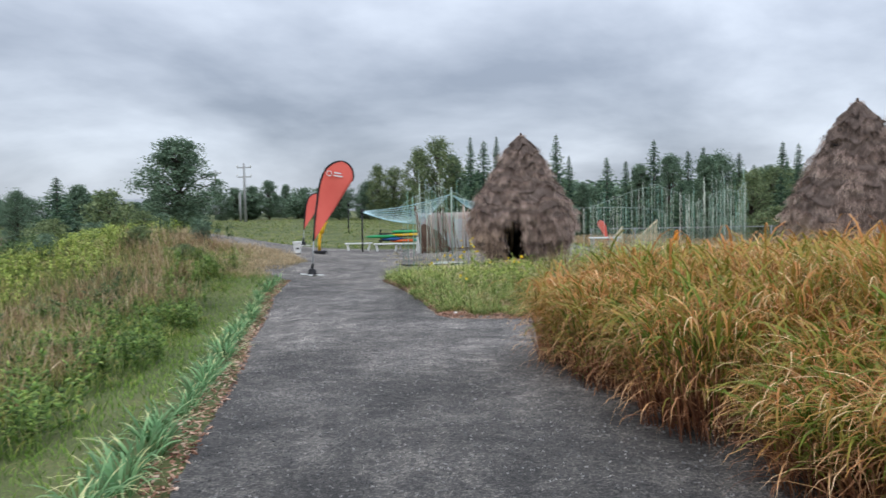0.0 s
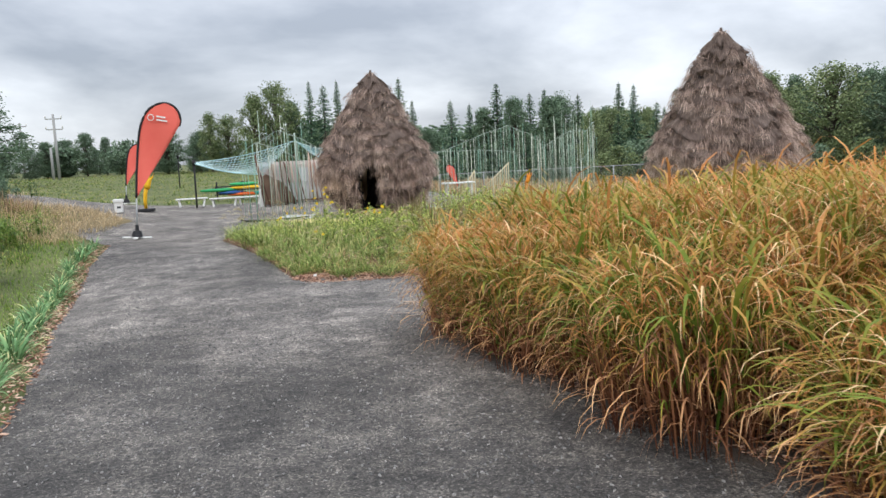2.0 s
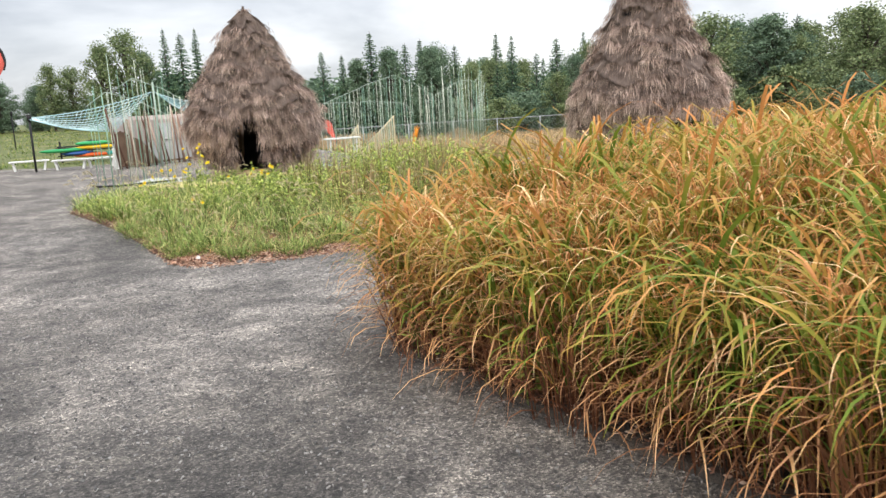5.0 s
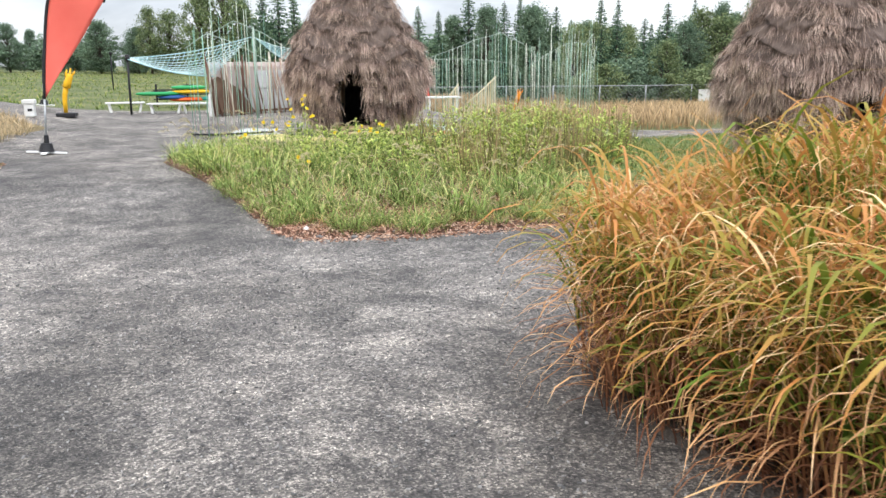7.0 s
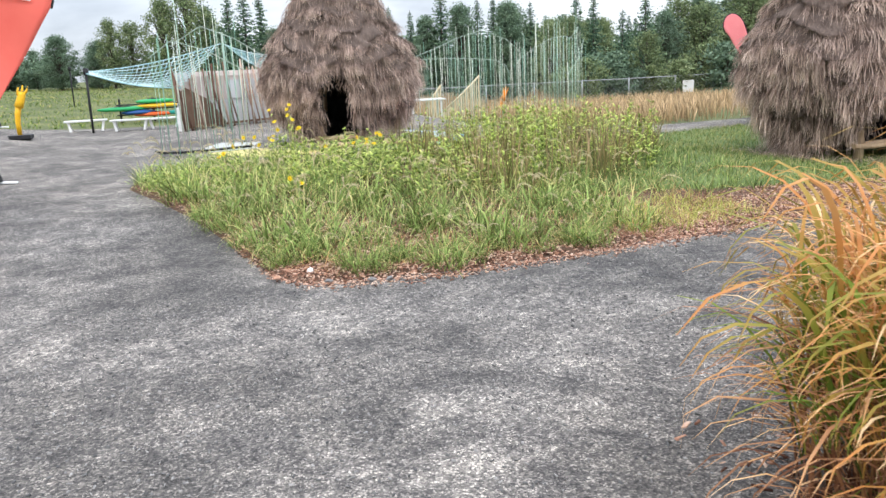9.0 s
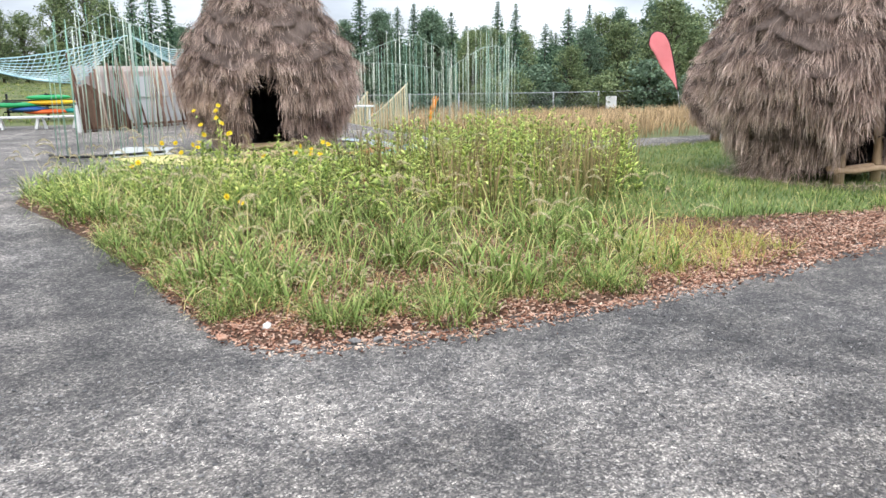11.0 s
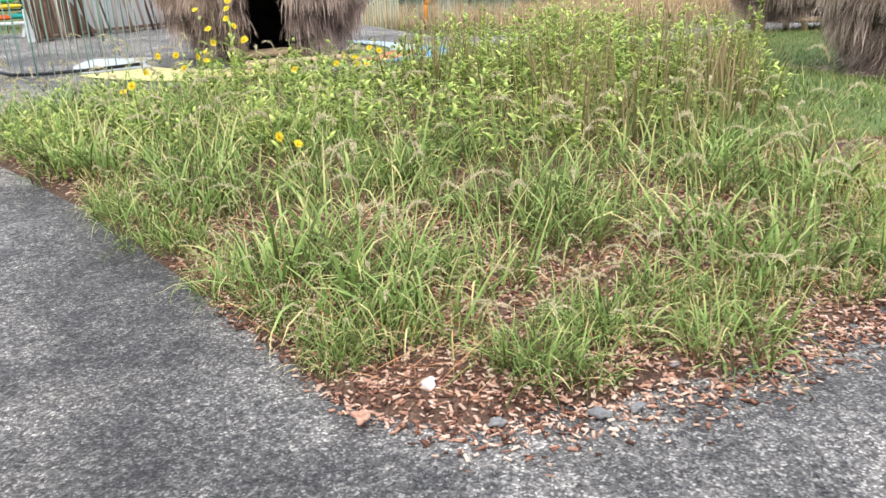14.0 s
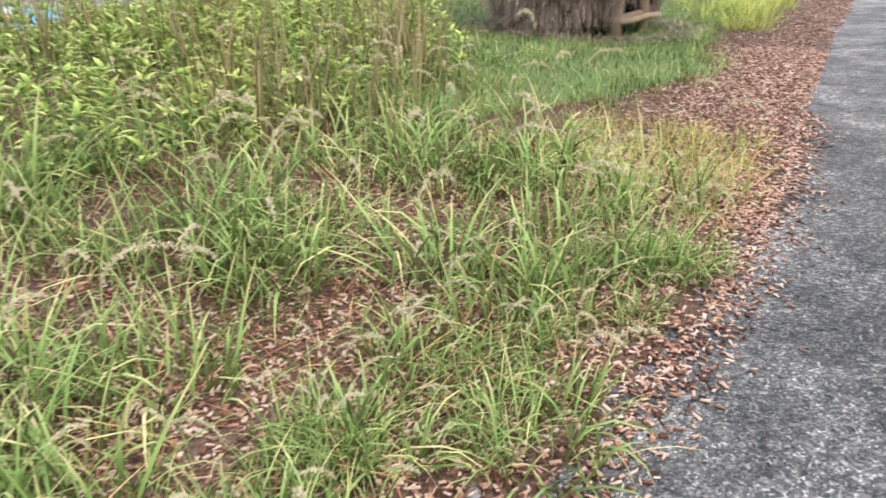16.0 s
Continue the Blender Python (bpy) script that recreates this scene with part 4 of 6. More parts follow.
def broadleaf_meshes(rng, height, width, low, clumps, leaves, material, leaf):
    limbs = [tube([(0, 0, -0.2), (0.05, 0.02, height * 0.3), (0.0, 0.08, height * 0.75)], height * 0.02, 7, 0.3)]
    sets = []
    for c in range(clumps):
        t = (c + 0.5) / clumps
        z = height * (low + (0.97 - low) * t)
        prof = width * (math.sin(math.pi * min(1, max(0.06, (t * 0.86 + 0.1)))) ** 0.7) * (1.1 - 0.35 * t)
        a = c * 2.4 + rng.uniform(-0.5, 0.5)
        r = prof * rng.uniform(0.2, 1.0)
        cc = np.array([r * math.cos(a), r * math.sin(a), z])
        limbs.append(tube([(0, 0, z * 0.62), tuple(cc * np.array([0.5, 0.5, 0.88])), tuple(cc)], height * 0.007, 5, 0.3))
        rad = width * rng.uniform(0.16, 0.4)
        q = rng.randn(leaves, 3)
        q /= np.linalg.norm(q, axis=1)[:, None]
        rr = rng.rand(leaves)[:, None] ** 0.4
        pos = cc + np.clip(rng.normal(0, 0.45, (leaves, 3)), -0.85, 0.85) * rad * np.array([1, 1, 0.8])
        sets.append(cards(rng, pos, leaf, 0.15 + 0.35 * (q[:, 2] * rr[:, 0] + 1), 1.4))
    return joined(*limbs), merged("leaves", sets, material)


rng = np.random.RandomState(51)
TREES = {}


def tree_proto(key, name, label, category, trunk, crown):
    t = thing(name, (0, 0, 0), label, category)
    part("trunk", trunk, BARK, t)
    part("crown", crown, None, t)
    TREES[key] = [t, False]


for k in range(3):
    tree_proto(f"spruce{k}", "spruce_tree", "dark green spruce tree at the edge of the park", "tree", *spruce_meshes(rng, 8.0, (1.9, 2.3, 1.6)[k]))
for k in range(3):
    tree_proto(f"broad{k}", "broadleaf_tree", "green broadleaf tree at the edge of the park", "tree", *broadleaf_meshes(rng, 8.0, (2.2, 1.7, 2.6)[k], (0.06, 0.04, 0.03)[k], 80, 170, LEAF, 0.115))
for k in range(2):
    tree_proto(f"pale{k}", "birch_tree", "pale green light-crowned tree", "tree", *broadleaf_meshes(rng, 8.0, (2.2, 2.6)[k], 0.06, 64, 130, LEAF_PALE, 0.12))
tree_proto("bush0", "shrub", "pale green shrub in the meadow", "shrub", *broadleaf_meshes(rng, 3.0, 1.6, 0.08, 22, 110, LEAF_PALE, 0.12))
tree_proto("bush1", "shrub", "dark green shrub in the meadow", "shrub", *broadleaf_meshes(rng, 3.0, 1.9, 0.08, 22, 110, LEAF, 0.13))


def plant(key, x, y, height, wide=1.0):
    t, used = TREES[key]
    base = 3.0 if key.startswith("bush") else 8.0
    s = height / base
    wide = wide * rng.uniform(0.9, 1.4)
    s *= rng.uniform(0.85, 1.1)
    m = pose(x, y, ground_at(x, y), 0, 0, rng.uniform(0, 360))
    if used:
        t = copy_thing(t, m)
    else:
        TREES[key][1] = True
        t.matrix_world = m
    t.scale = (s * wide, s * wide, s)
    return t


def at_bearing(px, dist):
    """A spot by its bearing from the path's start, given as the sideways slope times 1371."""
    k = px / 1371
    return dist * k / math.sqrt(1 + k * k), dist / math.sqrt(1 + k * k)


for px, dist, key, height, wide in (
        (-464, 62, "broad0", 7.2, 1.5), (-679, 42, "spruce1", 3.6, 1.5), (-750, 46, "broad2", 3.2, 1.2), (-640, 46, "broad1", 3.2, 1.2), (-588, 36, "bush0", 2.6, 1.0), (-560, 38, "bush0", 2.0, 1.0), (-500, 40, "bush1", 1.6, 1.0),
        (-365, 85, "broad1", 3.2, 1.3), (-335, 88, "broad2", 3.5, 1.2), (-305, 86, "broad0", 4.0, 1.1), (-275, 90, "broad1", 3.6, 1.2), (-245, 85, "bush1", 3.3, 1.2), (-215, 88, "broad2", 3.6, 1.2), (-182, 76, "broad0", 4.0, 1.1),
        (-130, 76, "broad2", 4.2, 0.9), (-112, 74, "pale0", 4.8, 1.0), (-84, 74, "pale1", 5.4, 0.9), (-40, 70, "pale0", 7.4, 1.0), (-5, 70, "pale1", 6.6, 1.0), (20, 72, "broad1", 5.8, 1.0),
        (52, 66, "spruce0", 6.6, 0.9), (75, 66, "spruce1", 6.4, 0.9), (98, 66, "spruce2", 7.4, 0.9), (150, 68, "spruce2", 8.0, 0.9), (203, 66, "spruce0", 8.4, 0.9), (225, 68, "spruce2", 7.2, 0.9), (250, 68, "broad1", 5.0, 1.0),
        (292, 66, "spruce1", 7.3, 0.9), (325, 66, "spruce2", 6.5, 0.9), (350, 66, "broad1", 6.6, 1.0), (375, 66, "spruce0", 7.8, 0.9), (405, 64, "broad0", 6.6, 0.9), (435, 66, "spruce1", 7.6, 0.9), (462, 66, "spruce2", 7.0, 0.9), (490, 66, "broad2", 6.2, 0.8), (525, 66, "spruce0", 7.4, 0.9), (552, 66, "spruce1", 6.6, 0.9), (578, 64, "broad1", 6.4, 0.9), (602, 64, "spruce2", 6.8, 0.9), (630, 62, "spruce0", 6.6, 0.9)):
    x, y = at_bearing(px, dist)
    plant(key, x, y, height, wide)
# denser wood behind the fence
for k in range(120):
    deg = 19 + 63 * (k / 120) + rng.uniform(-0.8, 0.8)
    a, dist = radians(deg), rng.uniform(50, 68)
    tall = rng.uniform(4.4, 6.0) if deg < 30 else rng.uniform(5.0, 7.0)
    key = rng.choice(["spruce0", "spruce1", "spruce2", "broad0", "broad1", "broad2", "pale0", "pale1", "pale1"])
    plant(str(key), math.sin(a) * dist, 4 + math.cos(a) * dist, tall, rng.uniform(0.85, 1.15))
for k in range(110):
    deg = -33 + 112 * k / 110 + rng.uniform(-0.6, 0.6)
    a, dist = radians(deg), rng.uniform(72, 98)
    plant(str(rng.choice(["bush1", "broad2", "broad1", "bush1", "spruce1"])), math.sin(a) * dist, 4 + math.cos(a) * dist, rng.uniform(2.2, 3.5) if deg < 2 else rng.uniform(3.8, 5.4), rng.uniform(1.4, 2.0))
for k in range(34):
    deg = 24 + 50 * k / 34
    a, dist = radians(deg), rng.uniform(47, 50)
    plant(str(rng.choice(["bush0", "bush1"])), math.sin(a) * dist, 4 + math.cos(a) * dist, rng.uniform(1.4, 3.0), 1.0)


# ---- loose material on the ground ----
def chip_boxes(rng, pos, size, thick):
    n = len(pos)
    lx = size * rng.uniform(0.6, 1.6, n)
    ly = lx * rng.uniform(0.2, 0.5, n)
    lz = thick * rng.uniform(0.5, 1.4, n)
    corner = np.array([(sx, sy, sz) for sz in (-1, 1) for sx, sy in ((-1, -1), (1, -1), (1, 1), (-1, 1))], float) / 2
    c = corner[None] * np.stack([lx, ly, lz], 1)[:, None]
    c[:, [1, 5], 1] *= rng.uniform(0.2, 1, (n, 1))
    az, ti, ro = rng.uniform(0, 6.3, n), rng.normal(0, 0.25, n), rng.normal(0, 0.35, n)
    ca, sa, ct, st, cr, sr = np.cos(az), np.sin(az), np.cos(ti), np.sin(ti), np.cos(ro), np.sin(ro)
    y1, z1 = c[..., 1] * cr[:, None] - c[..., 2] * sr[:, None], c[..., 1] * sr[:, None] + c[..., 2] * cr[:, None]
    x2, z2 = c[..., 0] * ct[:, None] - z1 * st[:, None], c[..., 0] * st[:, None] + z1 * ct[:, None]
    x3, y3 = x2 * ca[:, None] - y1 * sa[:, None], x2 * sa[:, None] + y1 * ca[:, None]
    v = np.stack([x3, y3, z2], -1) + pos[:, None]
    q = np.array([(0, 3, 2, 1), (4, 5, 6, 7), (0, 1, 5, 4), (1, 2, 6, 5), (2, 3, 7, 6), (3, 0, 4, 7)])
    return v.reshape(-1, 3), (np.arange(n)[:, None, None] * 8 + q[None]).reshape(-1, 4)


def chips(name, rng, pos, size, thick, material, label, category):
    v, f = chip_boxes(rng, pos, size, thick)
    return tagged(new(name, mesh_from(name, v, f, material, flat=True)), label, category, kind="stuff")


rng = np.random.RandomState(61)


def bed_edge(n, x0, x1, reach, out):
    x = rng.uniform(x0, x1, n)
    d = rng.beta(1.0, 1.6, n) * (reach + out) - out
    y = bed_low(x) + d
    return np.stack([x, y, land(x, y) + 0.006 + 0.035 * np.clip(d / 0.16, 0, 1)], 1)


def strays(n, x0, x1):
    x = rng.uniform(x0, x1, n)
    y = bed_low(x) - np.abs(rng.normal(0, 0.1, n))
    return np.stack([x, y, land(x, y) + 0.008], 1)


near_chips = np.concatenate([strays(1900, -0.35, 6.0), bed_edge(18000, -0.3, 4.0, 2.6, 0.03), bed_edge(12000, 3.2, 9.5, 1.3, 0.03), bed_edge(4000, 9, 16, 1.4, 0.03)])
xs = rng.uniform(-1.45, -0.15, 3000)
ys = np.interp(xs, BED_LOW[0], BED_LOW[1]) + rng.beta(1, 2, 3000) * 1.2 - 0.05
near_chips = np.concatenate([near_chips, np.stack([xs + rng.uniform(0, 0.3, 3000), ys, land(xs, ys) + 0.04], 1)])
chips("wood_chips", rng, near_chips, 0.021, 0.005, CHIP, "red-brown wood chip mulch along the bed edge", "mulch")
y = 2 + 8.2 * rng.beta(1, 1.7, 3600)
x = np.interp(y, REED_LOW[1][::-1], REED_LOW[0][::-1]) + rng.beta(1, 1.4, 3600) * 0.8 + 0.03
chips("grass_litter", rng, np.stack([x, y, land(x, y) + 0.03], 1), 0.035, 0.004, CHIP, "fallen leaf litter and chips under the tall grass", "litter")
y = rng.uniform(0.5, 19, 2400)
x = path_left(y) - rng.beta(1.2, 1.6, 2400) * 0.36 + 0.05
chips("verge_litter", rng, np.stack([x, y, land(x, y) + 0.008], 1), 0.035, 0.004, CHIP, "brown leaf litter along the path edge", "litter")
n = 9000
y = rng.uniform(2.5, 13.4, n)
x = rng.uniform(-2.4, 3.4, n)
ok = (x > path_left(y) + 0.05) & ~((x > 1.1) & (y > reed_low(x)) & (y < reed_high(x))) & (y < bed_low(x))
STONE = surface("path_stone", [(0.2, (0.1, 0.1, 0.1)), (0.5, (0.2, 0.195, 0.19)), (0.9, (0.42, 0.4, 0.38))], 12, 90, island=0.8)
v, f = chip_boxes(rng, np.stack([x, y, land(x, y) + 0.003], 1)[ok], 0.013, 0.01)
tagged(new("gravel_stones", mesh_from("gravel_stones", v, f, STONE, flat=True)), "loose pale stones on the gravel path", "gravel", kind="stuff")


def rock(name, at, size, material, label, seed):
    bm = bmesh.new()
    bmesh.ops.create_icosphere(bm, subdivisions=3, radius=0.5)
    for vv in bm.verts:
        k = noise.noise(vv.co * 2.3 + Vector((seed, 0, 0)))
        vv.co = Vector((vv.co.x * size[0], vv.co.y * size[1], vv.co.z * size[2])) * (1 + 0.75 * k)
    for fc in bm.faces:
        fc.smooth = True
    me = bpy.data.meshes.new(name)
    bm.to_mesh(me)
    bm.free()
    me.materials.append(material)
    ob = new(name, me)
    ob.matrix_world = pose(*at, 0, 8, 30 * seed)
    return tagged(ob, label, "stone")


WHITE_STONE = surface("white_stone", [(0.3, (0.7, 0.69, 0.67)), (0.7, (0.85, 0.84, 0.82))], 20, 80)
rock("stone", (0.2, 13.69, ground_at(0.2, 13.69) + 0.05), (0.05, 0.04, 0.05), WHITE_STONE, "small white stone on the bark mulch", 1)
rock("wood_chunk", (-0.08, 13.63, ground_at(-0.08, 13.63) + 0.04), (0.08, 0.05, 0.04), CHIP, "orange-brown chunk of wood at the bed corner", 2)
for k, (x, y, w) in enumerate(((1.05, 13.42, 0.05), (0.62, 13.28, 0.05), (0.3, 13.4, 0.04), (0.75, 13.25, 0.035), (1.9, 13.5, 0.06))):
    rock("stone", (x, y, ground_at(x, y) + 0.02), (w * 1.4, w, w * 0.7), STONE, "small grey stone at the bed's edge", 3 + k)

# dense low grass and dead straw between the clumps
rng = np.random.RandomState(71)
g = scatter(rng, 30000, -1.3, 6.0, 13.4, 20.5, lambda x, y: in_bed(x, y, 0.1))
d = g[:, 1] - bed_low(g[:, 0])
patchy = np.sin(g[:, 0] * 5.1 + 1.3 * np.sin(g[:, 1] * 3)) * np.sin(g[:, 1] * 4.3 + 1.1 * np.sin(g[:, 0] * 4))
ok = (rng.rand(len(g)) < np.clip(0.1 + 0.55 * patchy + 0.3 * (d > 2.0), 0.03, 1)) & (d > 0.2) & (d < 6.5) & ((g[:, 0] < 3.6) | (g[:, 1] > lawn_low(g[:, 0]) - 0.05)) & (rng.rand(len(g)) < 0.72)
g = g[ok]
n = len(g)
g[:, 2] += 0.05
hgt = rng.uniform(0.1, 0.42, n) * (0.55 + 0.45 * smooth(0.3, 1.2, d[ok]))
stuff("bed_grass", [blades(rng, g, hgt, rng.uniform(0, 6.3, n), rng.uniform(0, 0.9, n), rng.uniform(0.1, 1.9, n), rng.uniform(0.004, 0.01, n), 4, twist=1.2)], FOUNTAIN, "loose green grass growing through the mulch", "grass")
g = scatter(rng, 9500, -1.3, 5.0, 13.4, 18.2, lambda x, y: in_bed(x, y, 0.12))
g[:, 2] += 0.055
n = len(g)
stuff("dead_straw", [blades(rng, g, rng.uniform(0.06, 0.3, n), rng.uniform(0, 6.3, n), rng.uniform(0.8, 1.5, n), rng.uniform(0.0, 0.5, n), rng.uniform(0.003, 0.007, n), 3, twist=1.2)], REED_DEAD, "dead straw lying on the mulch", "grass")
g = scatter(rng, 700, -1.3, 2.6, 17.0, 21.3, lambda x, y: in_bed(x, y, 0.15))
stuff("bed_greenery", forb_set(rng, g, 0.32, 0.08, 10), FORB, "low leafy greenery at the back of the bed", "plants")
g = scatter(rng, 400, 3.2, 4.7, 13.6, 15.0, lambda x, y: in_bed(x, y, 0.12))
g, az = tufted(rng, g, 6, 0.05)
n = len(g)
lt = scatter(rng, 700, 3.6, 12, 14.6, 19.5, lambda x, y: (y > lawn_low(x) + 0.0) & (y < lawn_low(x) + 0.3 + 1.6 * (rng.rand(len(x)) < 0.3)) & (np.hypot(x - 9.65, y - 18.15) > 1.7))
lt[:, 2] += 0.05
lt, az2 = tufted(rng, lt, 26, 0.06)
n2 = len(lt)
stuff("lawn_tufts", [blades(rng, lt, rng.uniform(0.1, 0.32, n2), az2, rng.uniform(0.05, 0.7, n2), rng.uniform(0.2, 1.4, n2), rng.uniform(0.004, 0.009, n2), 3)], FOUNTAIN, "longer grass tufts at the lawn's edge", "grass")
stuff("yellow_weeds", [blades(rng, g, rng.uniform(0.08, 0.26, n), az, rng.uniform(0, 0.7, n), rng.uniform(0.1, 1.0, n), 0.005, 3)], YELLOW_WEED, "yellow-green weeds by the mulch", "plants")


pt = scatter(rng, 330, 10.6, 17.5, 15.2, 19, lambda x, y: (y > bed_low(x) + 0.9) & (y < bed_low(x) + 2.3 + 0.4 * np.sin(x * 2)) & (np.hypot(x - 9.62, y - 17.75) > 2.0))
pt[:, 2] += 0.05
pt, az = tufted(rng, pt, 30, 0.09)
n = len(pt)
stuff("yellow_tufts", [blades(rng, pt, rng.uniform(0.18, 0.5, n), az, rng.uniform(0.05, 0.6, n), rng.uniform(0.3, 1.6, n), rng.uniform(0.005, 0.011, n), 3)], YELLOW_WEED, "yellow-green grass tufts past the thatched hut", "grass")
n = 2600
a, r = rng.uniform(0, 2 * np.pi, n), 1.15 + np.abs(rng.normal(0, 0.3, n))
fx, fy = 9.62 + r * np.cos(a), 17.75 + r * np.sin(a)
stuff("fallen_straw", [blades(rng, np.stack([fx, fy, land(fx, fy) + 0.08], 1), rng.uniform(0.1, 0.32, n), rng.uniform(0, 6.3, n), rng.uniform(1.2, 1.6, n), rng.uniform(0.0, 0.3, n), rng.uniform(0.004, 0.009, n), 3, twist=1.2)], THATCH, "fallen straw on the lawn round the hut", "straw")


# ---- yellow flowers ----
OCHRE = surface("flower_ochre", [(0.3, (0.5, 0.26, 0.02)), (0.7, (0.66, 0.4, 0.03))], 40, 200)
def flower_plant(x, y, stems, height, seed):
    r = np.random.RandomState(seed)
    p = thing("sunflower", (x, y, ground_at(x, y)), "yellow-flowered tall perennial at the back of the bed", "flower", "yellow flowers", r.uniform(0, 360))
    base = np.stack([r.normal(0, 0.05, stems), r.normal(0, 0.05, stems), np.zeros(stems)], 1)
    az, ln = r.uniform(0, 6.3, stems), r.uniform(0.02, 0.3, stems)
    hg = height * r.uniform(0.7, 1.05, stems)
    way = np.stack([np.sin(ln) * np.cos(az), np.sin(ln) * np.sin(az), np.cos(ln)], 1)
    for q in range(stems):
        k = np.full(10, q)
        at = base[k] + way[k] * (hg[k] * r.uniform(0.1, 0.92, 10))[:, None]
        st_q = part("stem", merged("stem", [blades(r, base[q:q + 1], hg[q:q + 1], az[q:q + 1], ln[q:q + 1], 0.0, 0.009, 3)], FORB), None, p)
        part("leaves", merged("stem_leaves", [blades(r, at, r.uniform(0.08, 0.16, 10), r.uniform(0, 6.3, 10), 1.0, 0.7, 0.025, 3)], FORB), None, st_q)
    for q in range(stems):
        c = base[q] + way[q] * hg[q]
        m = 12
        a = np.arange(m) * 2 * np.pi / m
        pet = blades(r, np.repeat(c[None], m, 0), 0.037, a, r.uniform(0.9, 1.3), 0.3, 0.017, 2, twist=0.2)
        face = (Matrix.Rotation(r.uniform(-0.9, 0.9) - p.rotation_euler.z, 3, "Z") @ Matrix.Rotation(r.uniform(0.5, 1.4), 3, "X"))
        pet = ((pet[0] - c) @ np.array(face).T + c, *pet[1:])
        fl = part("flower", merged("flower", [pet], PETAL), None, p, "bright yellow flower head")
        bm = bmesh.new()
        bmesh.ops.create_uvsphere(bm, u_segments=8, v_segments=5, radius=0.011, matrix=Matrix.Translation(c))
        part("flower_centre", bm, OCHRE, fl, "ochre flower centre")
    return p


for k, (x, y, st, hg) in enumerate(((0.7, 18.6, 7, 0.95), (0.45, 18.4, 5, 0.78), (1.6, 18.1, 4, 0.62), (1.85, 18.2, 3, 0.62), (-0.25, 17.6, 3, 0.6), (0.1, 18.3, 3, 0.7), (0.35, 16.0, 2, 0.45), (1.2, 18.0, 1, 0.6))):
    flower_plant(x, y, st, hg, 100 + k)


# a dried-up plant among the flowers, and a peeled log before the hut's doorway
r = np.random.RandomState(131)
dp = thing("dried_plant", (0.0, 18.2, ground_at(0.0, 18.2)), "dried brown plant among the yellow flowers", "plant")
for nm, cnt, lo, hi, wd in (("stalks", 14, 0.25, 0.42, 0.012), ("leaves", 40, 0.12, 0.3, 0.03)):
    a = r.uniform(0, 2 * np.pi, cnt)
    base = np.stack([0.06 * np.cos(a), 0.06 * np.sin(a), r.uniform(0, 0.1, cnt)], 1)
    part(nm, merged(nm, [blades(r, base, r.uniform(lo, hi, cnt), a, r.uniform(0.1, 0.6, cnt), r.uniform(0.4, 2.4, cnt), wd, 5, 1.5, 0.8)], DRY_WEED), None, dp)
lg = thing("log", (2.48, 22.3, ground_at(2.48, 22.3) + 0.05), "peeled log lying before the hut's doorway", "log")
part("stem", tube([(-0.85, 0.08, 0.0), (-0.4, 0.03, 0.012), (0.1, -0.02, 0.004), (0.5, -0.03, 0.014), (0.82, -0.06, 0.0)], 0.065, 12, 0.8), LOG, lg)

# ---- feather flags ----
CLOTH_RED = surface("red_flag_cloth", [(0.3, (0.78, 0.13, 0.1)), (0.7, (0.86, 0.18, 0.14))], 2, 200, rough=0.75, bump=0.1)
CLOTH_PINK = surface("pink_flag_cloth", [(0.3, (0.78, 0.2, 0.22)), (0.7, (0.85, 0.27, 0.28))], 2, 200, rough=0.75, bump=0.1)
BLACK = surface("black_plastic", [(0.3, (0.015, 0.015, 0.017)), (0.7, (0.035, 0.035, 0.038))], 10, 80, rough=0.5)
WHITE = surface("white_paint", [(0.3, (0.68, 0.68, 0.66)), (0.7, (0.82, 0.82, 0.8))], 4, 60, rough=0.6)
GREY_METAL = surface("galvanised_metal", [(0.3, (0.3, 0.31, 0.32)), (0.7, (0.45, 0.46, 0.47))], 12, 90, rough=0.45, metal=0.7)
FLAG_POLE = ((0, 0.93), (0.02, 1.5), (0.07, 2.2), (0.13, 2.58), (0.25, 2.87), (0.42, 3.03), (0.63, 3.1), (0.83, 3.05), (0.96, 2.9), (1.0, 2.72), (0.97, 2.58))


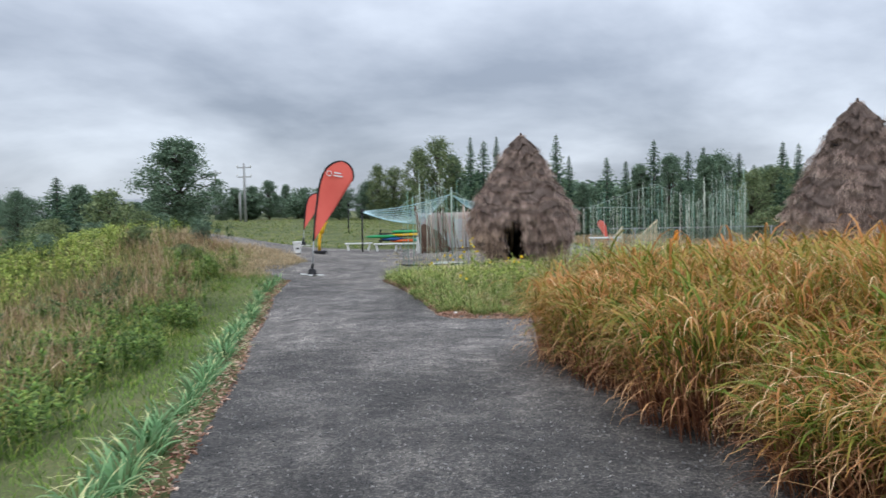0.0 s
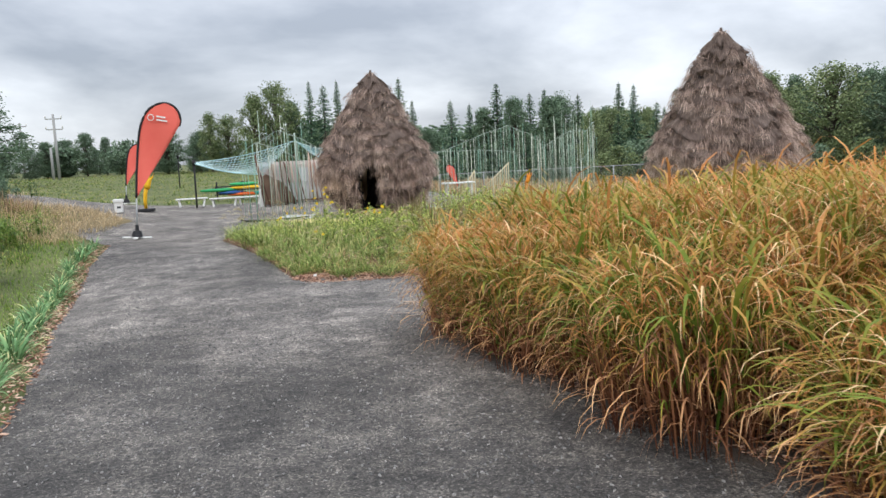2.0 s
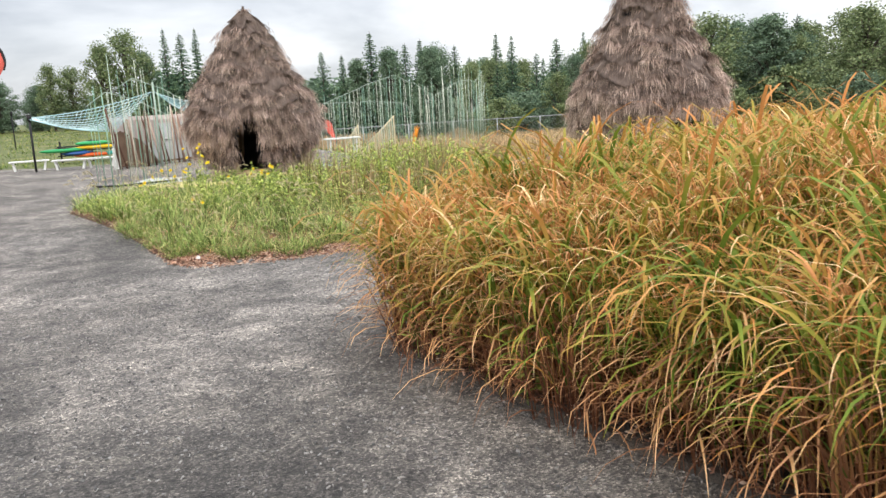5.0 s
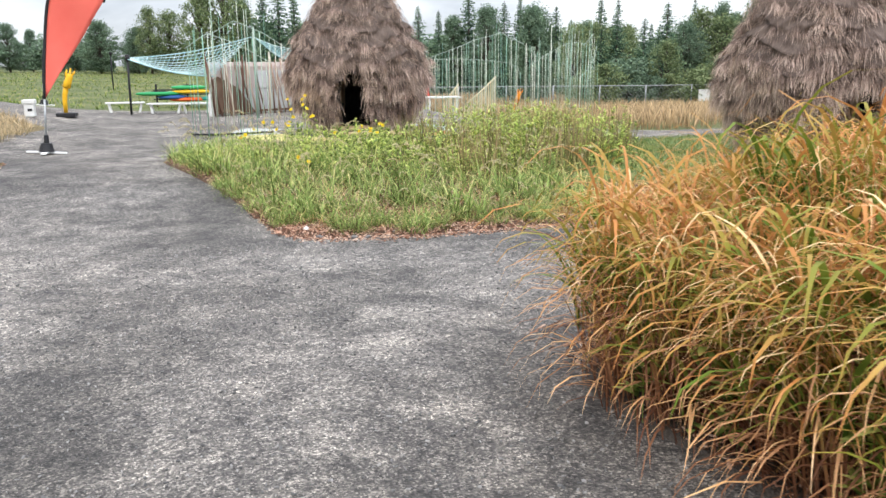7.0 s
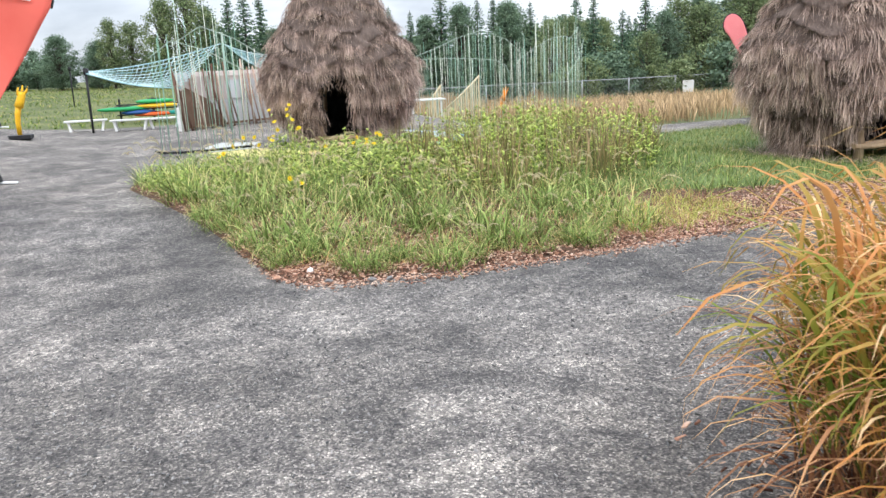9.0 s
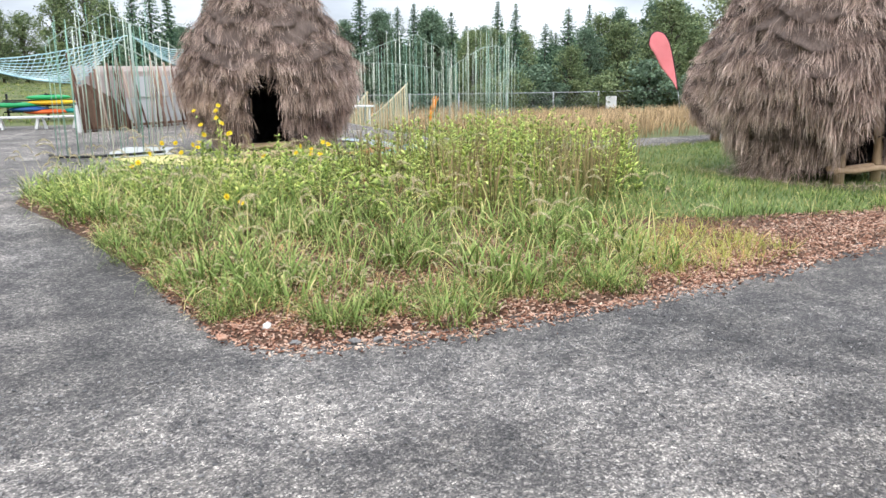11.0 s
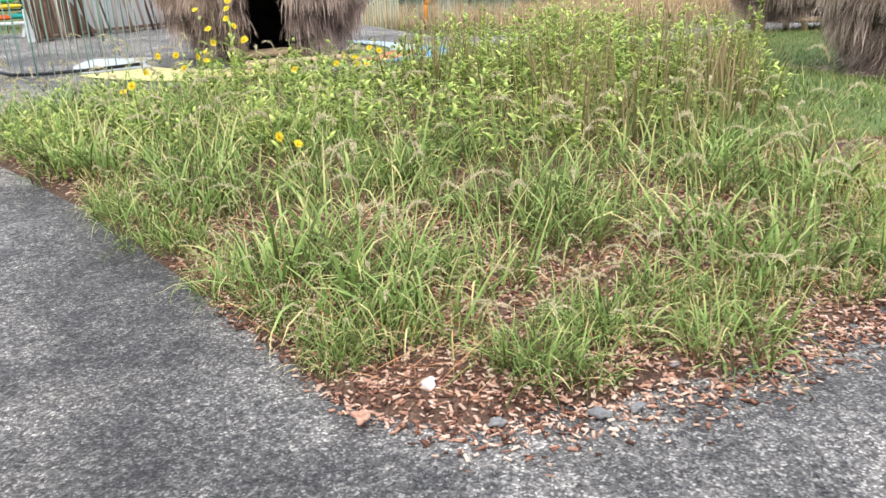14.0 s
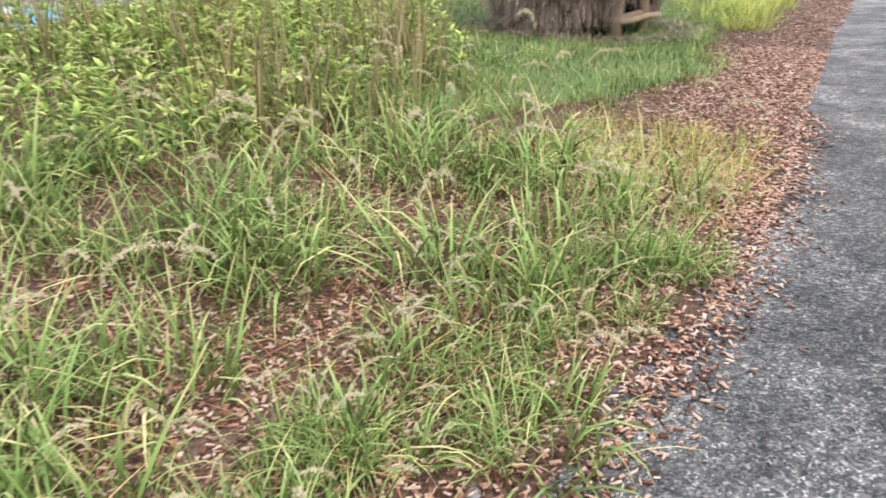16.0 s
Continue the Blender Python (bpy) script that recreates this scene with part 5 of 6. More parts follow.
def feather_flag(at, height, cloth, label, flip=1, turn=0.0, logo=True, lean=0.0):
    k = height / 3.1
    flag = thing("feather_flag", at, label, "flag", "feather flags", turn)
    flag.matrix_world = pose(*at, 0, flip * 4 + lean, turn)
    fine = np.linspace(0, len(FLAG_POLE) - 1, 45)
    knots = np.array(FLAG_POLE)
    tang = np.gradient(knots, axis=0)
    i0 = np.minimum(fine.astype(int), len(knots) - 2)
    w = (fine - i0)[:, None]
    curve = knots[i0] * (1 + 2 * w) * (1 - w) ** 2 + tang[i0] * w * (1 - w) ** 2 + knots[i0 + 1] * w * w * (3 - 2 * w) + tang[i0 + 1] * w * w * (w - 1)
    pole = [(flip * x * k, 0, z * k) for x, z in curve]
    part("pole", tube([(0, 0, 0.06), (0, 0, 0.5 * k), (0, 0, 0.95 * k)], 0.018, 8), GREY_METAL, flag, "grey metal pole foot")
    part("sleeve", tube(pole, 0.024, 8), BLACK, flag, "black curved pole sleeve")
    zl = [p[1] for p in FLAG_POLE[:7]]
    xl = [p[0] for p in FLAG_POLE[:7]]
    zr, xr = [0.93, 2.58, 2.72, 2.9, 3.05, 3.1], [0.01, 0.97, 1.0, 0.96, 0.83, 0.63]
    zs = np.concatenate([np.linspace(0.95, 2.5, 14), np.linspace(2.56, 3.095, 14)])
    u = np.linspace(0, 1, 9)
    a, b = np.interp(zs, zl, xl), np.interp(zs, zr, xr)
    X = a[:, None] + (b - a)[:, None] * u[None]
    Zz = np.repeat(zs[:, None], 9, 1)
    Yy = 0.05 * np.sin(Zz * 3 + X * 4) * u[None]
    rows, m = len(zs), 9
    i = np.arange(rows - 1)[:, None] * m + np.arange(m - 1)[None]
    f = np.stack([i, i + 1, i + m + 1, i + m], -1).reshape(-1, 4)
    ban = part("banner", mesh_from("banner", np.stack([flip * X * k, Yy * k, Zz * k], -1), f, cloth), None, flag, "coral red cloth banner")
    sol = ban.modifiers.new("thick", "SOLIDIFY")
    sol.thickness = 0.004
    if logo:
        pts = [(flip * (0.36 + 0.065 * math.cos(t)) * k, -0.06 * k, (2.76 + 0.065 * math.sin(t)) * k) for t in np.linspace(0, 6.283, 20)]
        part("emblem", tube(pts, 0.011, 6), WHITE, ban, "white ring emblem")
        for w, zz, xx in ((0.2, 2.78, 0.58), (0.24, 2.7, 0.6)):
            part("lettering_bar", box((w * k, 0.006, 0.035 * k), (flip * xx * k, -0.058 * k, zz * k), 0, pose(0, 0, 0, 0, flip * 8, 0)), WHITE, ban, "white lettering bar")
    part("base_plate", joined(box((0.62, 0.09, 0.03), (0, 0, 0.02), 0.008), box((0.09, 0.62, 0.03), (0, 0, 0.021), 0.008)), WHITE, flag, "white cross foot")
    bm = bmesh.new()
    bmesh.ops.create_cone(bm, cap_ends=True, segments=20, radius1=0.125, radius2=0.085, depth=0.14, matrix=Matrix.Translation((0, 0, 0.105)))
    bmesh.ops.create_cone(bm, cap_ends=True, segments=12, radius1=0.045, radius2=0.035, depth=0.14, matrix=Matrix.Translation((0, 0, 0.24)))
    part("weight", bm, BLACK, flag, "black base weight")
    return flag


feather_flag((-3.45, 20.3, ground_at(-3.45, 20.3)), 3.02, CLOTH_RED, "tall red feather flag on a weighted foot beside the path")
feather_flag((-5.7, 31.6, ground_at(-5.7, 31.6)), 2.15, CLOTH_RED, "smaller red feather flag behind the mound", logo=False)
feather_flag((25.2, 38.9, ground_at(25.2, 38.9)), 4.2, CLOTH_PINK, "pink feather flag standing in the tan field", flip=-1, logo=False, lean=-8)
feather_flag((9.9, 46.0, ground_at(9.9, 46.0)), 1.9, CLOTH_RED, "small distant red feather flag", logo=False, flip=-1)

# ---- play plaza ----
YELLOW = surface("yellow_paint", [(0.3, (0.78, 0.4, 0.015)), (0.7, (0.85, 0.5, 0.03))], 3, 60, rough=0.5)
ORANGE = surface("orange_paint", [(0.3, (0.78, 0.24, 0.02)), (0.7, (0.85, 0.32, 0.04))], 3, 60, rough=0.5)


def hand_sculpture(at, material, turn=0.0):
    sc = thing("play_sculpture", at, "curved yellow play figure on a black base slab", "sculpture", "yellow figures", turn)
    part("base", box((0.46, 0.4, 0.1), (0, 0, 0.05), 0.015), BLACK, sc, "black base slab")
    part("stem", tube([(-0.02, 0, 0.1), (-0.02, 0, 0.35), (0.0, 0, 0.55), (0.05, 0, 0.75)], 0.05, 10, 1.3), material, sc)
    part("head", tube([(0.05, 0, 0.72), (0.1, 0, 0.85), (0.15, 0, 0.98), (0.17, 0, 1.05)], 0.1, 10, 0.7), material, sc)
    for dx, hh in ((0.08, 1.16), (0.17, 1.2), (0.27, 1.18)):
        part("finger", tube([(0.12 + (dx - 0.17) * 0.5, 0, 0.98), (dx, 0, 1.08), (dx + 0.03, 0, hh)], 0.035, 8, 0.4), material, sc)
    return sc


hand_sculpture((-4.38, 27.6, ground_at(-4.38, 27.6)), YELLOW)
hand_sculpture((10.3, 34.6, ground_at(10.3, 34.6)), ORANGE)

cab = thing("utility_box", (-5.0, 26.6, ground_at(-5.0, 26.6)), "small white utility box at the plaza's grass edge", "box")
part("body", box((0.22, 0.2, 0.3), (0, 0, 0.15), 0.02), WHITE, cab)
part("lid", box((0.28, 0.24, 0.1), (0, 0, 0.35), 0.02), WHITE, cab)
part("vent", box((0.1, 0.01, 0.06), (0.02, -0.103, 0.16), 0.002), BLACK, cab, "dark vent")


def low_bench(x, y, length, turn):
    b = thing("bench", (x, y, ground_at(x, y)), "low white wooden bench at the lawn's edge", "bench", "white benches", turn)
    for dy in (-0.1, 0.1):
        part("seat_plank", box((length, 0.17, 0.04), (0, dy, 0.28), 0.008), WHITE, b)
    for sx in (-1, 1):
        for sy in (-1, 1):
            part("leg", box((0.06, 0.05, 0.29), (sx * (length / 2 - 0.12), sy * 0.12, 0.135), 0.006, pose(0, 0, 0, sy * 14, sx * 12, 0)), WHITE, b)
    return b


low_bench(-3.3, 30.3, 1.06, 4)
low_bench(-2.2, 30.3, 1.0, -3)
low_bench(-1.35, 30.5, 0.9, 2)

KAYAKS = (("green", (0.02, 0.3, 0.1), -2.62, 0.30, 1.5), ("blue", (0.03, 0.1, 0.3), -2.2, 0.18, 1.0), ("green", (0.03, 0.36, 0.12), -1.68, 0.50, 1.1), ("yellow", (0.82, 0.5, 0.03), -1.6, 0.36, 1.2), ("red", (0.75, 0.13, 0.03), -1.76, 0.10, 1.15), ("teal", (0.02, 0.3, 0.26), -1.0, 0.12, 0.7))
rack_z = ground_at(-1.8, 34.2)
rack = thing("boat_rack", (-1.75, 34.25, rack_z), "low dark rack holding coloured toy boats", "rack")
for px in (-1.0, 0.0, 0.75):
    part("upright", box((0.06, 0.06, 0.75), (px, 0.2, 0.37), 0.006), BLACK, rack)
for pz in (0.08, 0.24, 0.4, 0.55):
    part("arm", box((2.0, 0.05, 0.04), (-0.1, 0.1, pz), 0.006), BLACK, rack)
for k, (nm, col, x, z, ln) in enumerate(KAYAKS):
    paint = surface(f"{nm}_hull_{k}", [(0.3, tuple(c * 0.85 for c in col)), (0.7, col)], 3, 40, rough=0.4)
    bm = bmesh.new()
    bmesh.ops.create_uvsphere(bm, u_segments=20, v_segments=12, radius=0.5)
    for vv in bm.verts:
        vv.co = Vector((vv.co.x * ln * (1 + 0.1 * abs(vv.co.x)), vv.co.y * 0.4 * (1 - 1.2 * vv.co.x ** 2), max(vv.co.z, -0.32) * 0.17 + 0.2 * vv.co.x ** 4))
    for fc in bm.faces:
        fc.smooth = True
    boat = thing("toy_boat", (x, 34.15, rack_z + z + 0.13), f"{nm} plastic boat lying on a low rack", "boat", "coloured boats", 2 - k)
    part("hull", bm, paint, boat)
    part("cockpit_rim", tube([(0.18 * ln * math.cos(t), 0.1 * math.sin(t), 0.08) for t in np.linspace(0, 6.283, 17)], 0.014, 6), BLACK, boat, "dark cockpit rim")


# pole screen
PANEL_PINK = surface("pinkish_panel", [(0.3, (0.6, 0.5, 0.46)), (0.7, (0.74, 0.66, 0.62))], 2, 40)
PANEL_GREY = surface("pale_canvas", [(0.3, (0.56, 0.57, 0.57)), (0.7, (0.72, 0.73, 0.73))], 2, 40)
PANEL_BROWN = surface("brown_board", [(0.3, (0.16, 0.1, 0.07)), (0.7, (0.3, 0.2, 0.14))], 3, 40)
POLE_WOOD = surface("weathered_pole", [(0.25, (0.13, 0.07, 0.05)), (0.5, (0.31, 0.19, 0.135)), (0.78, (0.56, 0.43, 0.35))], 5, 50, stretch=(1, 1, 0.3), rnd=0.7)
wx0, wy0, wx1, wy1 = -0.85, 29.0, 2.6, 31.4
wlen = math.hypot(wx1 - wx0, wy1 - wy0)
wturn = math.degrees(math.atan2(wy1 - wy0, wx1 - wx0))
screen = thing("pole_screen", (wx0, wy0, ground_at(wx0, wy0)), "play screen of leaning wooden poles in front of pale panels", "screen", turn=wturn)
part("upper_panel", box((wlen, 0.05, 0.75), (wlen / 2, 0.12, 1.12), 0.01), PANEL_PINK, screen, "pinkish upper panel")
part("canvas_panel", box((wlen * 0.55, 0.04, 0.5), (wlen * 0.66, 0.07, 1.0), 0.01), PANEL_GREY, screen, "pale grey canvas panel")
part("lower_panel", box((wlen, 0.05, 0.72), (wlen / 2, 0.12, 0.38), 0.01), PANEL_GREY, screen, "grey lower panel")
tri_bm = bmesh.new()
tv = [tri_bm.verts.new(p) for p in ((0.05, 0.06, 0.05), (1.5, 0.06, 0.05), (0.95, 0.06, 0.75), (0.25, 0.06, 1.1), (0.05, 0.06, 1.0))]
tri_f = tri_bm.faces.new(tv)
ex = bmesh.ops.extrude_face_region(tri_bm, geom=[tri_f])
bmesh.ops.translate(tri_bm, vec=(0, 0.02, 0), verts=[g_ for g_ in ex["geom"] if isinstance(g_, bmesh.types.BMVert)])
bmesh.ops.recalc_face_normals(tri_bm, faces=tri_bm.faces)
part("slope_board", tri_bm, PANEL_BROWN, screen, "brown sloping board")
part("rail", box((wlen, 0.06, 0.06), (wlen / 2, -0.02, 0.1), 0.01), PANEL_BROWN, screen, "dark bottom rail")
part("rail", box((wlen, 0.05, 0.05), (wlen / 2, 0.02, 1.38), 0.01), PANEL_PINK, screen)
part("corner_post", box((0.1, 0.1, 0.62), (-0.06, 0.0, 0.31), 0.01), WHITE, screen, "white corner post")
rng = np.random.RandomState(81)
for k in range(27):
    x = 0.05 + wlen * (k + rng.uniform(-0.3, 0.3)) / 27
    lean = rng.uniform(-0.42, 0.1)
    part("leaning_pole", tube([(x - lean * 0.0, -0.08, 0.0), (x + lean * 0.5, -0.06, 0.75), (x + lean, -0.04, rng.uniform(1.4, 1.8))], rng.uniform(0.02, 0.036), 7, 0.8), POLE_WOOD, screen, "bare leaning pole")

# posts, mast and rope net
for nm, x, y, tall in (("lamp_post", -3.08, 29.65, 1.6), ("lamp_post", -5.75, 47.5, 1.75)):
    z = ground_at(x, y)
    ps = thing(nm, (x, y, z), "thin black metal post holding the rope net", "post", "black posts")
    part("shaft", tube([(0, 0, -0.05), (0.01, 0, tall * 0.5), (0.03, 0, tall)], 0.032, 10), BLACK, ps)
    part("cap", tube([(0.03, 0, tall - 0.14), (0.03, 0, tall + 0.03)], 0.065, 10), BLACK, ps)
MAST_GREEN = surface("pale_green_paint", [(0.3, (0.3, 0.38, 0.32)), (0.7, (0.42, 0.5, 0.43))], 4, 60, rough=0.5)
mast = thing("net_mast", (0.35, 28.6, ground_at(0.35, 28.6)), "pale green mast carrying the rope net", "mast")
part("shaft", tube([(0, 0, -0.05), (0, 0, 1.3), (0, 0, 2.45)], 0.035, 10, 0.8), MAST_GREEN, mast)
ROPE_BLUE = surface("turquoise_rope", [(0.3, (0.32, 0.54, 0.56)), (0.7, (0.6, 0.76, 0.78))], 3, 80, rough=0.7, rnd=0.5)
net = thing("rope_net", (-1.5, 29.2, ground_at(-1.5, 29.2)), "turquoise rope net stretched between posts and mast", "net")
A, B, C, D = Vector((-3.05, 29.6, 1.42)), Vector((-3.05, 30.1, 1.46)), Vector((0.3, 28.65, 2.0)), Vector((-0.75, 28.9, 0.95))


def net_point(u, v):
    lo, hi = A.lerp(D, u), B.lerp(C, u)
    p = lo.lerp(hi, v)
    sag = 0.32 * math.sin(math.pi * u) * (0.35 + 0.65 * math.sin(math.pi * v))
    return p - Vector((0, 0, sag)) - Vector((-1.5, 29.2, ground_at(-1.5, 29.2)))


for k in range(13):
    part("net_rope", tube([net_point(u, k / 12) for u in np.linspace(0, 1, 16)], 0.009 if 0 < k < 12 else 0.015, 4), ROPE_BLUE, net)
for k in range(1, 26):
    part("net_rope", tube([net_point(k / 26, w) for w in np.linspace(0, 1, 8)], 0.008, 4), ROPE_BLUE, net)
E2, F2 = Vector((0.35, 28.65, 2.0)), Vector((2.4, 29.6, 1.9))
for k in range(9):
    a_, b_ = E2.lerp(Vector((0.9, 28.9, 1.55)), k / 8), F2.lerp(Vector((2.4, 29.3, 1.5)), k / 8)
    part("net_rope", tube([a_.lerp(b_, u) - Vector((-1.5, 29.2, ground_at(-1.5, 29.2))) - Vector((0, 0, 0.25 * math.sin(math.pi * u))) for u in np.linspace(0, 1, 10)], 0.011, 4), ROPE_BLUE, net)

# curtains of hanging cords
CORD = surface("pale_green_cord", [(0.2, (0.24, 0.44, 0.34)), (0.45, (0.46, 0.58, 0.47)), (0.75, (0.72, 0.74, 0.63))], 2, 50, rough=0.7, rnd=0.9)
CORD_WOOD = surface("pale_slat", [(0.3, (0.55, 0.47, 0.3)), (0.7, (0.68, 0.6, 0.42))], 3, 50, rnd=0.4)


def cord_curtain(pts, count, label, over, radius=0.0055, seed=0):
    """A bent top hoop with upright cords below it. pts: (x, y, height of the hoop's z)."""
    r = np.random.RandomState(seed)
    pts = np.array(pts, float)
    x0, y0 = pts[0, 0], pts[0, 1]
    z0 = ground_at(x0, y0)
    ob = thing("cord_curtain", (x0, y0, z0), label, "play frame", "cord curtains")
    s = np.concatenate([[0], np.cumsum(np.hypot(np.diff(pts[:, 0]), np.diff(pts[:, 1])) + 1e-4)])
    s /= s[-1]
    t = np.linspace(0, 1, 28)
    loc = np.stack([np.interp(t, s, pts[:, 0]) - x0, np.interp(t, s, pts[:, 1]) - y0, np.interp(t, s, pts[:, 2]) - z0], 1)
    part("top_hoop", tube([tuple(p) for p in loc], 0.01, 6), MAST_GREEN, ob, "bent green top hoop")
    for k in range(count):
        u = np.clip((k + r.uniform(0.2, 0.8)) / count, 0, 1)
        x, y, z = [np.interp(u, s, pts[:, q]) for q in range(3)]
        x += r.uniform(-0.05, 0.05)
        y += r.uniform(-0.25, 0.25)
        g_ = ground_at(x, y) - z0 - 0.05
        top = z - z0 + (r.uniform(0, over) if r.rand() < 0.5 else 0)
        part("cord", tube([(x - x0, y - y0, g_), (x - x0 + r.uniform(-0.02, 0.02), y - y0, (g_ + top) / 2), (x - x0, y - y0, top)], radius * r.uniform(0.7, 1.3), 4), CORD, ob)
    return ob


cord_curtain(((6.0, 32.0, 1.38), (7.4, 32.5, 1.83), (8.05, 32.8, 2.06), (8.9, 33.1, 2.26), (9.2, 33.3, 2.37), (9.7, 33.5, 2.12), (10.2, 33.7, 1.99), (10.9, 34.0, 1.5)), 46, "curtain of pale green cords under an arched hoop", 0.45, seed=1)
cord_curtain(((4.6, 29.6, 1.4), (5.85, 30.0, 1.4), (6.86, 30.0, 1.4), (7.8, 30.0, 1.34), (8.31, 30.0, 1.28), (8.63, 30.0, 1.13), (8.77, 30.1, 0.83)), 34, "curtain of pale cords under a level hoop", 0.05, seed=2)
cord_curtain(((10.6, 33.9, 1.2), (11.5, 34.2, 1.66), (12.26, 34.5, 1.98), (13.0, 34.8, 2.07), (13.27, 34.9, 1.95), (13.6, 35.0, 2.3), (13.8, 35.2, 2.4)), 64, "curtain of green cords at the plaza's far end", 1.1, seed=3)
cord_curtain(((11.6, 33.2, 1.3), (12.4, 33.4, 0.7), (12.8, 33.6, 1.0), (13.2, 33.8, 1.5), (13.3, 33.9, 1.9)), 18, "curtain of green cords under a dipping hoop", 0.9, seed=4)
cord_curtain(((-1.27, 23.95, 1.6), (-0.8, 23.5, 1.9), (-0.2, 23.6, 1.7), (0.5, 23.8, 1.3)), 20, "curtain of thin green cords beside the thatched hut", 0.9, 0.006, seed=5)
cord_curtain(((-0.9, 26.5, 1.9), (-0.2, 26.2, 2.3), (0.5, 26.0, 2.0), (1.1, 26.0, 1.6)), 16, "curtain of thin green cords behind the hut", 0.5, 0.007, seed=6)
rim = thing("curtain_rim", (-0.5, 23.7, ground_at(-0.5, 23.7)), "dark curved ground rim under the cords", "rim")
part("rim_tube", tube([(-0.85, 0.35, 0.05), (-0.7, 0.0, 0.04), (-0.3, -0.2, 0.04), (0.4, -0.1, 0.04), (1.0, 0.15, 0.04)], 0.025, 6), BLACK, rim)

# wooden slat wedges
for wx, wy, w, h0, h1, cnt in ((8.5, 36.0, 1.45, 0.35, 1.62, 17), (7.6, 35.2, 0.55, 0.5, 1.15, 7)):
    z = ground_at(wx, wy)
    wd = thing("slat_ramp", (wx, wy, z), "pale wooden slatted ramp rail on the plaza", "ramp", "slatted ramps")
    for k in range(cnt):
        u = k / (cnt - 1)
        hh = h0 + (h1 - h0) * u
        part("slat", box((0.05, 0.03, hh), (u * w, 0, hh / 2), 0.004), CORD_WOOD, wd)
    part("hand_rail", tube([(-0.05, 0, h0), (w * 0.5, 0, (h0 + h1) / 2 - 0.03), (w + 0.03, 0, h1 + 0.02)], 0.035, 8), CORD_WOOD, wd)
tb = thing("picnic_table", (6.9, 33.0, ground_at(6.9, 33.0)), "pale wooden table on the plaza", "table")
part("tabletop", box((1.3, 0.6, 0.05), (0, 0, 0.55), 0.01), WHITE, tb)
for sx in (-0.5, 0.5):
    for sy in (-0.22, 0.22):
        part("leg", box((0.06, 0.06, 0.53), (sx, sy, 0.265), 0.006), WHITE, tb)

# painted play surface round the hut
for a0, a1, r0, r1, col in ((196, 236, 1.9, 3.0, (0.72, 0.62, 0.28)), (236, 262, 2.0, 2.7, (0.66, 0.5, 0.22)), (296, 330, 1.9, 2.35, (0.66, 0.2, 0.11)), (296, 345, 2.37, 2.95, (0.16, 0.4, 0.62)), (332, 400, 1.9, 2.35, (0.5, 0.58, 0.62)), (150, 194, 1.9, 2.9, (0.55, 0.57, 0.55))):
    paint = surface("play_paint", [(0.3, tuple(c * 0.85 for c in col)), (0.7, col)], 2, 70)
    an, rd = np.radians(np.linspace(a0, a1, 20)), np.linspace(r0, r1, 6)
    An, Rd = np.meshgrid(an, rd, indexing="ij")
    px, py = 2.48 + Rd * np.cos(An), 24.1 + Rd * np.sin(An)
    i = np.arange(19)[:, None] * 6 + np.arange(5)[None]
    f = np.stack([i, i + 1, i + 7, i + 6], -1).reshape(-1, 4)[:, ::-1]
    tagged(new("play_surface", mesh_from("play_surface", np.stack([px, py, land(px, py) + 0.012], -1), f, paint)), "painted rubber play surface round the thatched hut", "play surface", kind="structure")

# ---- far fence, signs and poles ----
fence_line = [(9.0, 47.0), (16, 46), (24, 44.6), (32, 43), (40, 40), (48, 35.5), (54, 30)]
fence = thing("chain_link_fence", (9, 47, ground_at(9, 47)), "grey chain-link fence along the edge of the field", "fence")
fz = ground_at(9, 47)
cum = [0]
for p, q in zip(fence_line, fence_line[1:]):
    cum.append(cum[-1] + math.dist(p, q))
fp = []
for d_ in np.arange(0, cum[-1], 2.6):
    x, y = np.interp(d_, cum, [p[0] for p in fence_line]), np.interp(d_, cum, [p[1] for p in fence_line])
    fp.append((x - 9, y - 47, ground_at(x, y) - fz))
    part("fence_post", tube([(x - 9, y - 47, ground_at(x, y) - fz - 0.05), (x - 9, y - 47, ground_at(x, y) - fz + 1.35)], 0.035, 6), GREY_METAL, fence)
for zz in (1.3, 0.1):
    part("fence_rail", tube([(x, y, z + zz) for x, y, z in fp], 0.025, 5), GREY_METAL, fence)
wires = []
for p, q in zip(fp, fp[1:]):
    for k in range(13):
        for s_ in (0, 1):
            u0, u1 = k / 13, (k + 4.5) / 13
            za, zb = (0.1, 1.3) if s_ else (1.3, 0.1)
            P, Q = np.array(p), np.array(q)
            wires.append((P + (Q - P) * u0 + (0, 0, za), P + (Q - P) * u1 + (0, 0, zb)))
wv, wf = [], []
for k, (a_, b_) in enumerate(wires):
    for off in ((-0.005, 0, 0), (0.005, 0, 0)):
        wv.append(a_ + np.array(off))
    for off in ((0.005, 0, 0), (-0.005, 0, 0)):
        wv.append(b_ + np.array(off))
    wf.append((4 * k, 4 * k + 1, 4 * k + 2, 4 * k + 3))
part("wire_mesh", mesh_from("wire_mesh", np.array(wv), np.array(wf), GREY_METAL, flat=True), None, fence)
sg = thing("sign_panel", (25.0, 44.2, ground_at(25, 44.2)), "small white sign panel on the fence", "sign")
part("panel", box((0.7, 0.03, 0.65), (0, 0, 0.72), 0.01), WHITE, sg)
part("bracket", box((0.05, 0.05, 0.5), (0, 0.05, 0.25), 0.004), GREY_METAL, sg)
RED = surface("red_sign", [(0.3, (0.6, 0.03, 0.03)), (0.7, (0.7, 0.05, 0.05))], 3, 60, rough=0.5)
